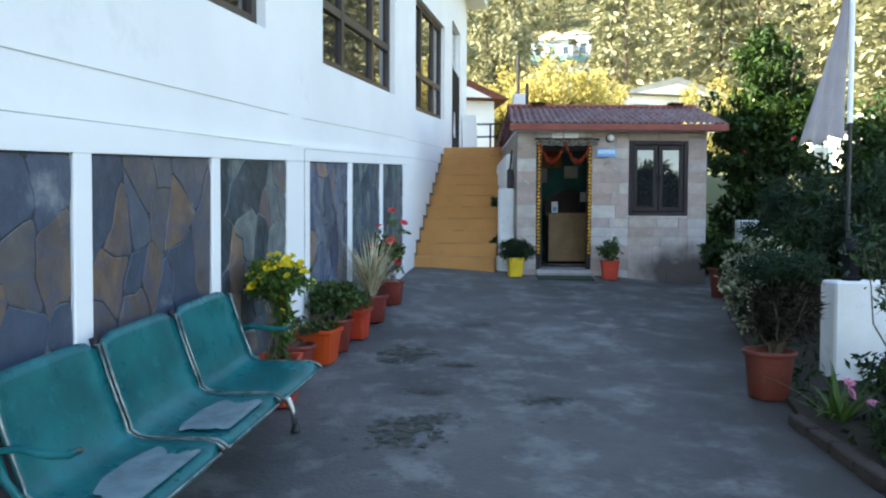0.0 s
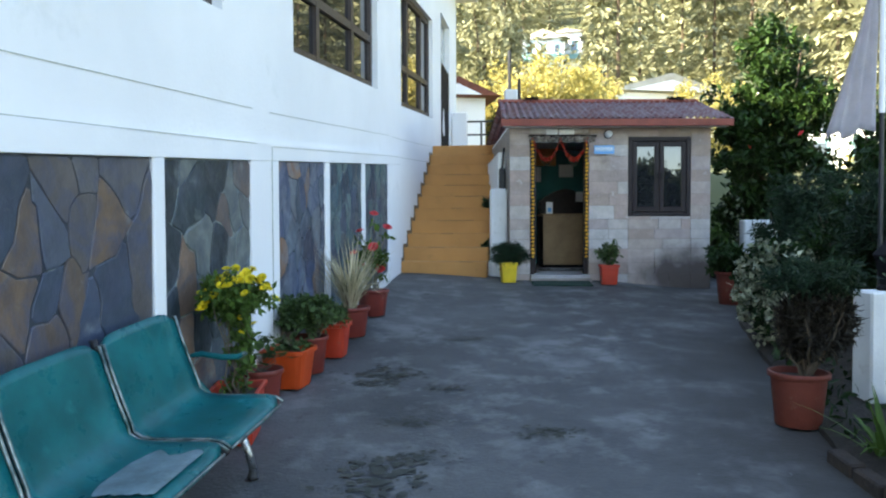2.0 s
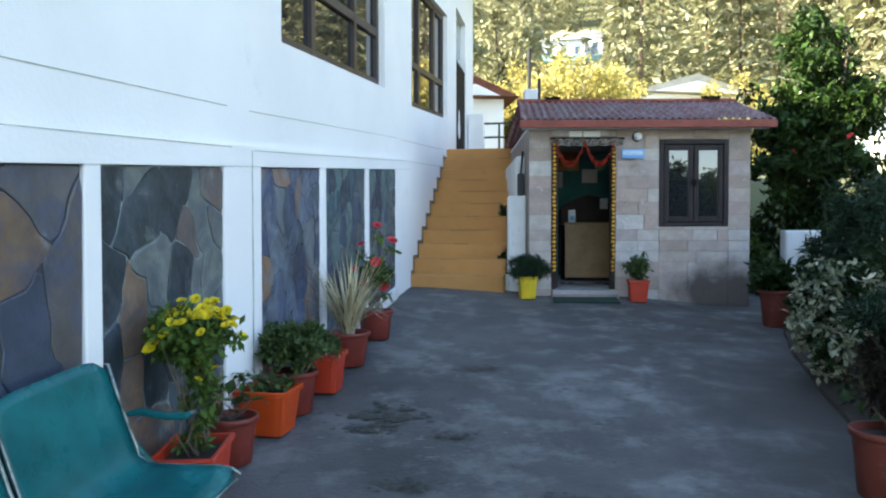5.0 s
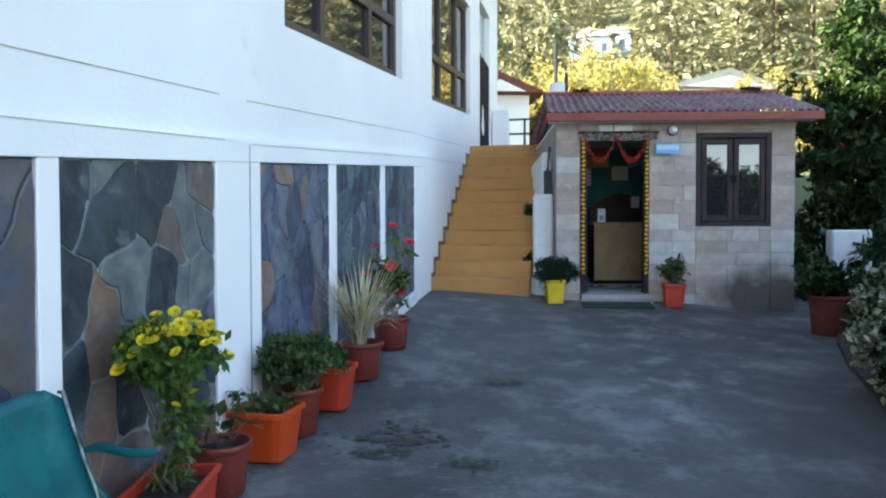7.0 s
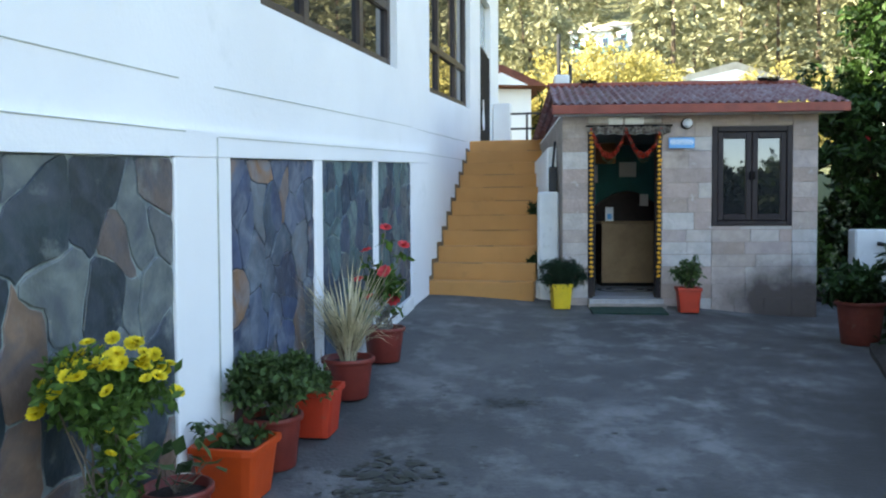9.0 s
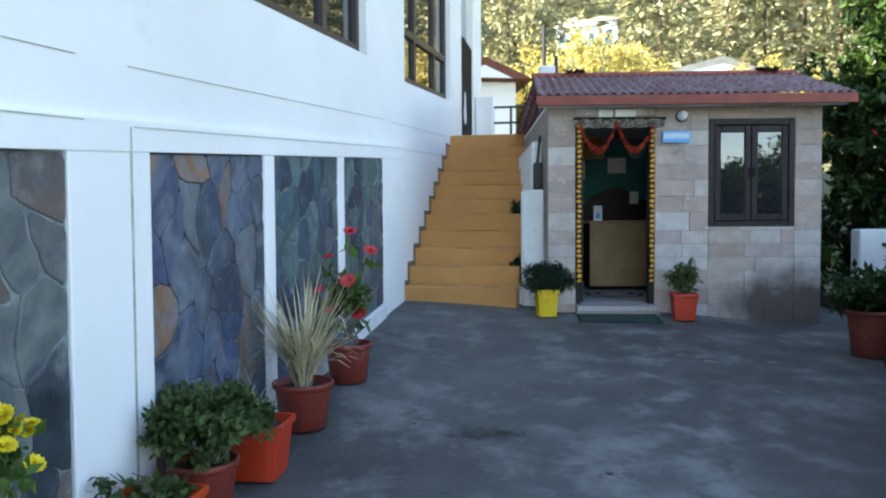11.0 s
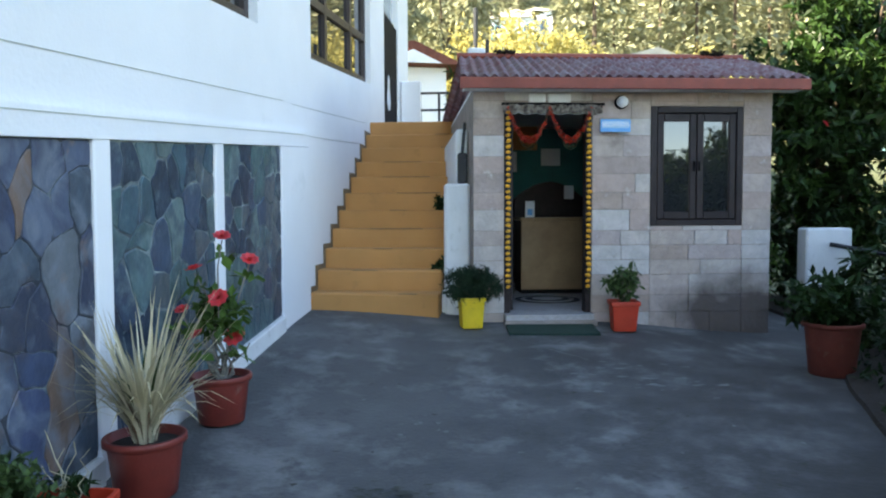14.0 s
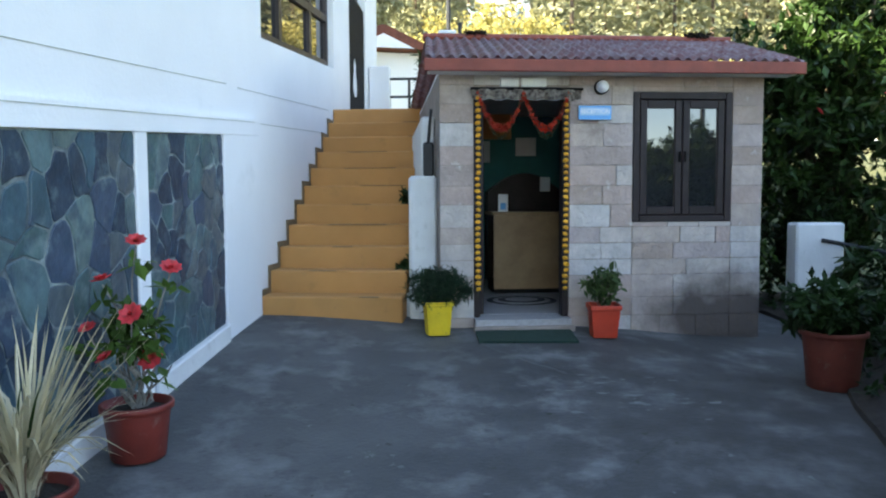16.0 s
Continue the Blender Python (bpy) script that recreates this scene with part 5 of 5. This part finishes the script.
house("small white cottage with rust-red tiled gable roof", 0.62, 20.6, 3.3, 1.6, 3.0, 1.8, 8, REDTILE, 0.30, 0)
house("white hillside guest house with aqua balconies", 12.2, 84, 18.0, 4.6, 5, 4.6, -14, PALEROOF, 0.22, 3, 2)
house("white hillside guest house with aqua balconies", 15.2, 86, 17.6, 3.4, 5, 6.2, -14, PALEROOF, 0.12, 2, 2)
house("low house with pale weathered roof below the trees", 9.6, 31, 5.75, 4.6, 4, 1.3, 12, PALEROOF, 0.16, 3)
house("white house half hidden beyond the garden", 14.0, 26.0, 2.7, 2.6, 4, 2.6, -25, PALEROOF, 0.12, 2)
bm = tube(bmesh.new(), [(1.95, 19.5, 3.0), (1.95, 19.5, 6.1)], 0.045, 8)
o = tagged(part("utility_pole", bm, GUN), "thin dark utility pole behind the hut", "pole")
bm = tube(bmesh.new(), [(1.91, 17.0, 2.4), (1.91, 17.0, 4.88)], 0.035, 8)
tagged(part("vent_pipe", bm, GUN), "short dark iron pipe standing behind the hut", "pipe")
bm = boxes((1.36, 1.60, 14.5, 14.74, 2.0, 4.2), bev=0.02)
tagged(part("white_post", bm, OLDWHITE), "squat white-painted post behind the hut roof", "post")

# forest on the hillside: layered deodars
def conifers(name, spots, material):
    P_, D_, S_ = [], [], []
    for x, y, h in spots:
        z0 = ground_height(x, y)
        n = int(620 + h * 66)
        t = RNG.uniform(0.06, 1, n) ** 0.8
        tier = np.round(t * h / 0.95) / (h / 0.95)
        a = RNG.uniform(0, 2 * np.pi, n)
        rad = (1 - tier * 0.93) ** 0.75 * h * 0.24 * np.sqrt(RNG.uniform(0.05, 1, n)) * RNG.uniform(0.75, 1.25, n)
        P_.append(np.stack([x + rad * np.cos(a), y + rad * np.sin(a), z0 + tier * h - rad * 0.16 + RNG.normal(0, 0.12, n)], 1))
        D_.append(np.stack([np.cos(a), np.sin(a), -0.25 + 0 * a], 1) * 1.4)
    P_, D_ = np.concatenate(P_), np.concatenate(D_)
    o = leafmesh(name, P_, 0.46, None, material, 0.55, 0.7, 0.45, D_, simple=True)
    return o


spots = []
tries = 0
while len(spots) < 520 and tries < 12000:
    tries += 1
    a, d = random.uniform(-0.5, 1.6), random.uniform(40, 200)
    x, y = d * math.sin(a), d * math.cos(a)
    if 38 < y < 92 and abs(x / y - 0.16) < 0.05 and x > 0:
        continue
    if all((x - s[0]) ** 2 + (y - s[1]) ** 2 > (3.0 + d * 0.016) ** 2 for s in spots):
        spots.append((x, y, random.uniform(8, 15) * (1 + d * 0.002)))
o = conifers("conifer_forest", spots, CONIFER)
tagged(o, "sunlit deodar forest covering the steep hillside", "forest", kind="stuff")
V, F = [], []
for x, y, h in spots:
    z0, k0 = ground_height(x, y), len(V)
    for r, z in ((0.15, -0.5), (0.04, h * 0.95)):
        V += [(x + r * math.cos(a), y + r * math.sin(a), z0 + z) for a in (0, 1.26, 2.51, 3.77, 5.03)]
    F += [(k0 + k, k0 + (k + 1) % 5, k0 + 5 + (k + 1) % 5, k0 + 5 + k) for k in range(5)]
me = bpy.data.meshes.new("conifer_trunks")
me.from_pydata(V, [], F)
me.materials.append(BARK)
tagged(new("conifer_trunks", me), "brown trunks of the hillside forest", "trunks", kind="stuff")

# trees and a pole down the road behind, mirrored in the panes
for x, y, h in ((8.4, -14, 6.9), (10.4, -15, 6.6), (12.4, -14, 6.0), (14.6, -15, 6.7), (17, -16, 7.3), (6.0, -17, 6)):
    tree("roadside_tree", "dark leafy roadside tree behind the courtyard", x, y, h, h * 0.45 - 0.5, (1.5, 1.2, h * 0.42), 170, 46, 0.42, 0.3, LEAF, 0.1)
pole = empty("power_pole", "dark power pole with a short crossarm", "pole")
part("shaft", tube(bmesh.new(), [(15.2, -16, -1.5), (15.2, -16, 8.6)], 0.12, 8), GUN, pole)
part("crossarm", boxes((14.5, 15.9, -16.06, -15.94, 7.4, 7.56)), GUN, pole)


# ---- marks on the paving ----
def blot(name, label, x, y, rx_, ry_, material, seed, lift=0.007):
    """A ragged thin stain lying on the paving."""
    bm = bmesh.new()
    ring = []
    for k in range(40):
        a = 2 * math.pi * k / 40
        q = 0.65 + 0.75 * noise.noise((math.cos(a) * 1.6 + seed, math.sin(a) * 1.6, seed * 2.3)) + 0.3 * noise.noise((math.cos(a) * 5 + seed, math.sin(a) * 5, 1))
        px, py_ = x + rx_ * q * math.cos(a), y + ry_ * q * math.sin(a)
        ring.append(bm.verts.new((px, py_, gz(px, py_) + lift)))
    cv = bm.verts.new((x, y, gz(x, y) + lift))
    for k in range(40):
        bm.faces.new((cv, ring[k], ring[(k + 1) % 40]))
    return tagged(part(name, bm, material), label, "stain", kind="structure")


def scatter(centres, n, material, label, seed, lift):
    """Ragged groups of small flat blots round each centre, one group a mesh."""
    for i, (x0, y0, a, b) in enumerate(centres):
        bm = bmesh.new()
        for k in range(n):
            q = random.uniform(0.1, 1.0) ** 1.5
            x, y = x0 + random.gauss(0, 0.5) * a, y0 + random.gauss(0, 0.5) * b
            sd = seed + i * 3.1 + k * 1.7
            ring = []
            for j in range(18):
                t = 2 * math.pi * j / 18
                r = 0.8 + 0.6 * noise.noise((math.cos(t) * 1.5 + sd, math.sin(t) * 1.5, sd)) + 0.3 * noise.noise((math.cos(t) * 4 + sd, math.sin(t) * 4, 1))
                px, py_ = x + a * 0.13 * q * r * math.cos(t), y + b * 0.13 * q * r * math.sin(t)
                ring.append(bm.verts.new((px, py_, gz(px, py_) + lift + 0.00005 * k)))
            bm.faces.new(ring)
        tagged(part("stain", bm, material), label, "stain", kind="structure")


scatter([(-0.30, 6.25, 0.30, 0.22), (-0.40, 6.0, 0.2, 0.12), (-0.22, 4.40, 0.30, 0.26), (-0.05, 4.62, 0.2, 0.12), (0.12, 5.9, 0.2, 0.09), (0.75, 5.0, 0.22, 0.13), (0.35, 7.4, 0.25, 0.1), (-0.1, 5.2, 0.2, 0.08)], 150, MOSS, "dark mossy stain on the worn paving", 0, 0.005)
scatter([(-0.28, 5.85, 0.26, 0.16), (0.35, 5.75, 0.3, 0.09), (0.52, 8.3, 0.16, 0.14), (0.05, 5.55, 0.2, 0.08), (2.0, 9.3, 0.4, 0.15), (1.2, 7.0, 0.3, 0.1), (2.3, 8.9, 0.6, 0.25)], 26, PALEPATCH, "pale scuffed cement patch on paving", 50, 0.0025)


def crack(pts, w, material):
    """A thin wandering line in the paving."""
    bm = bmesh.new()
    prev = None
    for i in range(len(pts) - 1):
        for k in range(12):
            t = k / 12
            x = pts[i][0] + (pts[i + 1][0] - pts[i][0]) * t
            y = pts[i][1] + (pts[i + 1][1] - pts[i][1]) * t
            x, y = x + 0.03 * noise.noise((x * 9, y * 9, 4)), y + 0.03 * noise.noise((x * 9, y * 9, 8))
            q = w * (0.5 + random.random())
            cur = [bm.verts.new((x, y - q, gz(x, y - q) + 0.0065)), bm.verts.new((x, y + q, gz(x, y + q) + 0.0065))]
            if prev:
                bm.faces.new((prev[0], cur[0], cur[1], prev[1]))
            prev = cur
    tagged(part("crack", bm, material), "thin crack line in the paving", "crack", kind="structure")


crack([(1.25, 10.45), (1.5, 9.9), (1.85, 9.45)], 0.008, PALEPATCH)
crack([(1.9, 9.5), (2.4, 9.0), (2.9, 8.9)], 0.0022, MOSS)
crack([(1.6, 7.9), (2.1, 8.4), (2.6, 8.2), (3.0, 8.4)], 0.0022, MOSS)
crack([(-0.2, 7.2), (0.3, 6.9), (0.9, 7.1)], 0.0022, MOSS)
for k in range(90):
    x, y = random.uniform(-0.6, 2.6), random.uniform(3.5, 10.3)
    if x > 1.9 + 0.2 * max(0, y - 4) or x < X0 + S * y + 0.8:
        continue
    blot("speck", "small pale or dark fleck on paving", x, y, random.uniform(0.008, 0.03), random.uniform(0.008, 0.025), random.choice((PALEPATCH, MOSS, MOSS)), 100 + k, 0.0065)


# ---- pieces: slate in the panels, stone on the hut ----
def clip(poly, px, py_, nx, ny):
    """Keep the side of a polygon where (p - point) . n <= 0."""
    out = []
    for i in range(len(poly)):
        a, b = poly[i - 1], poly[i]
        da, db = (a[0] - px) * nx + (a[1] - py_) * ny, (b[0] - px) * nx + (b[1] - py_) * ny
        if (da <= 0) != (db <= 0):
            t = da / (da - db)
            out.append((a[0] + (b[0] - a[0]) * t, a[1] + (b[1] - a[1]) * t))
        if db <= 0:
            out.append(b)
    return out


def crazy(w, h, n, gap, stretch=1.0):
    """Irregular stones that fill a w x h panel."""
    sd = []
    tries = 0
    while len(sd) < n and tries < 4000:
        tries += 1
        p = (random.uniform(0, w), random.uniform(0, h))
        if all((p[0] - q[0]) ** 2 + ((p[1] - q[1]) / stretch) ** 2 > 0.45 * w * h / n / stretch * random.uniform(0.2, 1.7) for q in sd):
            sd.append(p)
    for i, s in enumerate(sd):
        poly = [(0.004, 0.004), (w - 0.004, 0.004), (w - 0.004, h - 0.004), (0.004, h - 0.004)]
        for j, q in enumerate(sd):
            if i == j or not poly:
                continue
            dx, dy = q[0] - s[0], (q[1] - s[1]) / stretch ** 2
            l = math.hypot(dx, dy)
            m_ = ((s[0] + q[0]) / 2 - dx / l * gap / 2, (s[1] + q[1]) / 2 - dy / l * gap / 2)
            poly = clip(poly, *m_, dx / l, dy / l)
        if len(poly) > 2:
            yield poly


def stone(poly, place, material, parent, depth, soft, fine_edge=False, blunt=0.14):
    """One flat stone with a softened edge; place(u, v, out) gives the point."""
    cx, cy = sum(p[0] for p in poly) / len(poly), sum(p[1] for p in poly) / len(poly)
    pts = []
    for i in range(len(poly)):                         # blunt the corners
        a, b, c = poly[i - 1], poly[i], poly[(i + 1) % len(poly)]
        pts += [(b[0] + (a[0] - b[0]) * blunt, b[1] + (a[1] - b[1]) * blunt), (b[0] + (c[0] - b[0]) * blunt, b[1] + (c[1] - b[1]) * blunt)]
    if fine_edge:                                      # enough corners for the edge to wander
        fine_ = []
        for i in range(len(pts)):
            a, b = pts[i], pts[(i + 1) % len(pts)]
            n_ = max(1, min(5, int(math.hypot(b[0] - a[0], b[1] - a[1]) / 0.05)))
            fine_ += [(a[0] + (b[0] - a[0]) * k / n_, a[1] + (b[1] - a[1]) * k / n_) for k in range(n_)]
        pts = fine_
    tx_, ty_ = random.uniform(-0.02, 0.02), random.uniform(-0.02, 0.02)
    bm = bmesh.new()
    rings = []
    for sc, o in ((1.0, 0.0), (1.0, depth * 0.55), (1 - soft, depth)):
        rings.append([bm.verts.new(place(cx + (p[0] - cx) * sc, cy + (p[1] - cy) * sc, o + (tx_ * (p[0] - cx) + ty_ * (p[1] - cy)) * (o > 0))) for p in pts])
    n = len(pts)
    for a, b in zip(rings, rings[1:]):
        for k in range(n):
            bm.faces.new((a[k], a[(k + 1) % n], b[(k + 1) % n], b[k]))
    bm.faces.new(rings[-1])
    bmesh.ops.recalc_face_normals(bm, faces=bm.faces)
    return part("stone", bm, material, parent)


random.seed(11)
for y0, y1, slate_, joint_, count_, gap_, tall_ in PANELS:
    panel = empty("wall_panel", "crazy-paved slate panel framed by white plaster", "wall panel", kind="structure")
    wpart("mortar", [(y0 + 0.002, y1 - 0.002, 0.001, 0.007, lambda y: FOOT2(y) + 0.002, lambda y: TOPZ(y) - 0.002)], joint_, panel)
    wd = y1 - y0

    def place(u, v, o, y0=y0, wd=wd):
        m_ = min(1.0, max(0.0, min(u, wd - u, v, 1.45 - v) / 0.12)) * 0.075
        du, dv = noise.noise((u * 6, v * 6, y0)) * m_, noise.noise((u * 6, v * 6, y0 + 9)) * m_
        y = y0 + u + du
        lo, hi = FOOT2(y) + 0.006, TOPZ(y) - 0.006
        return W(y, lo + (v + dv) / 1.45 * (hi - lo), 0.0075 + o)

    for poly in crazy(wd, 1.45, count_, gap_, tall_):
        stone(poly, place, slate_, panel, random.uniform(0.004, 0.009), 0.03, True, 0.09)

random.seed(5)
z = 0.62
while z < HZT - 0.02:
    h = min(random.choice((0.135, 0.155, 0.17, 0.19)), HZT - z)
    if HZT - z - h < 0.07:
        h = HZT - z
    for xa, xb in ((HX0, DX0), (DX0, DX1), (DX1, WX0), (WX0, WX1), (WX1, HX1)):
        if xa == DX0 and z + h / 2 < DZ1:
            continue
        zz0, zz1 = z, z + h
        if xa == DX0:
            zz0 = max(z, DZ1 + 0.006)
        if xa == WX0:
            if zz0 < WZ1 and zz1 > WZ0:
                if zz0 < WZ0:
                    zz1 = WZ0 - 0.004
                elif zz1 > WZ1:
                    zz0 = WZ1 + 0.004
                else:
                    continue
        if zz1 - zz0 < 0.03:
            continue
        x = xa
        while x < xb - 0.001:
            w = random.uniform(0.24, 0.5)
            if xb - x - w < 0.13:
                w = xb - x
            g = 0.0015
            j = lambda: random.uniform(0, 0.002)
            poly = [(x + g + j(), zz0 + g + j()), (x + w - g - j(), zz0 + g + j()), (x + w - g - j(), zz1 - g - j()), (x + g + j(), zz1 - g - j())]
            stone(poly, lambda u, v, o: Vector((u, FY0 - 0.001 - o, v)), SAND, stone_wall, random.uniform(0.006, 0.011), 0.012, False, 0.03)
            x += w
    z += h
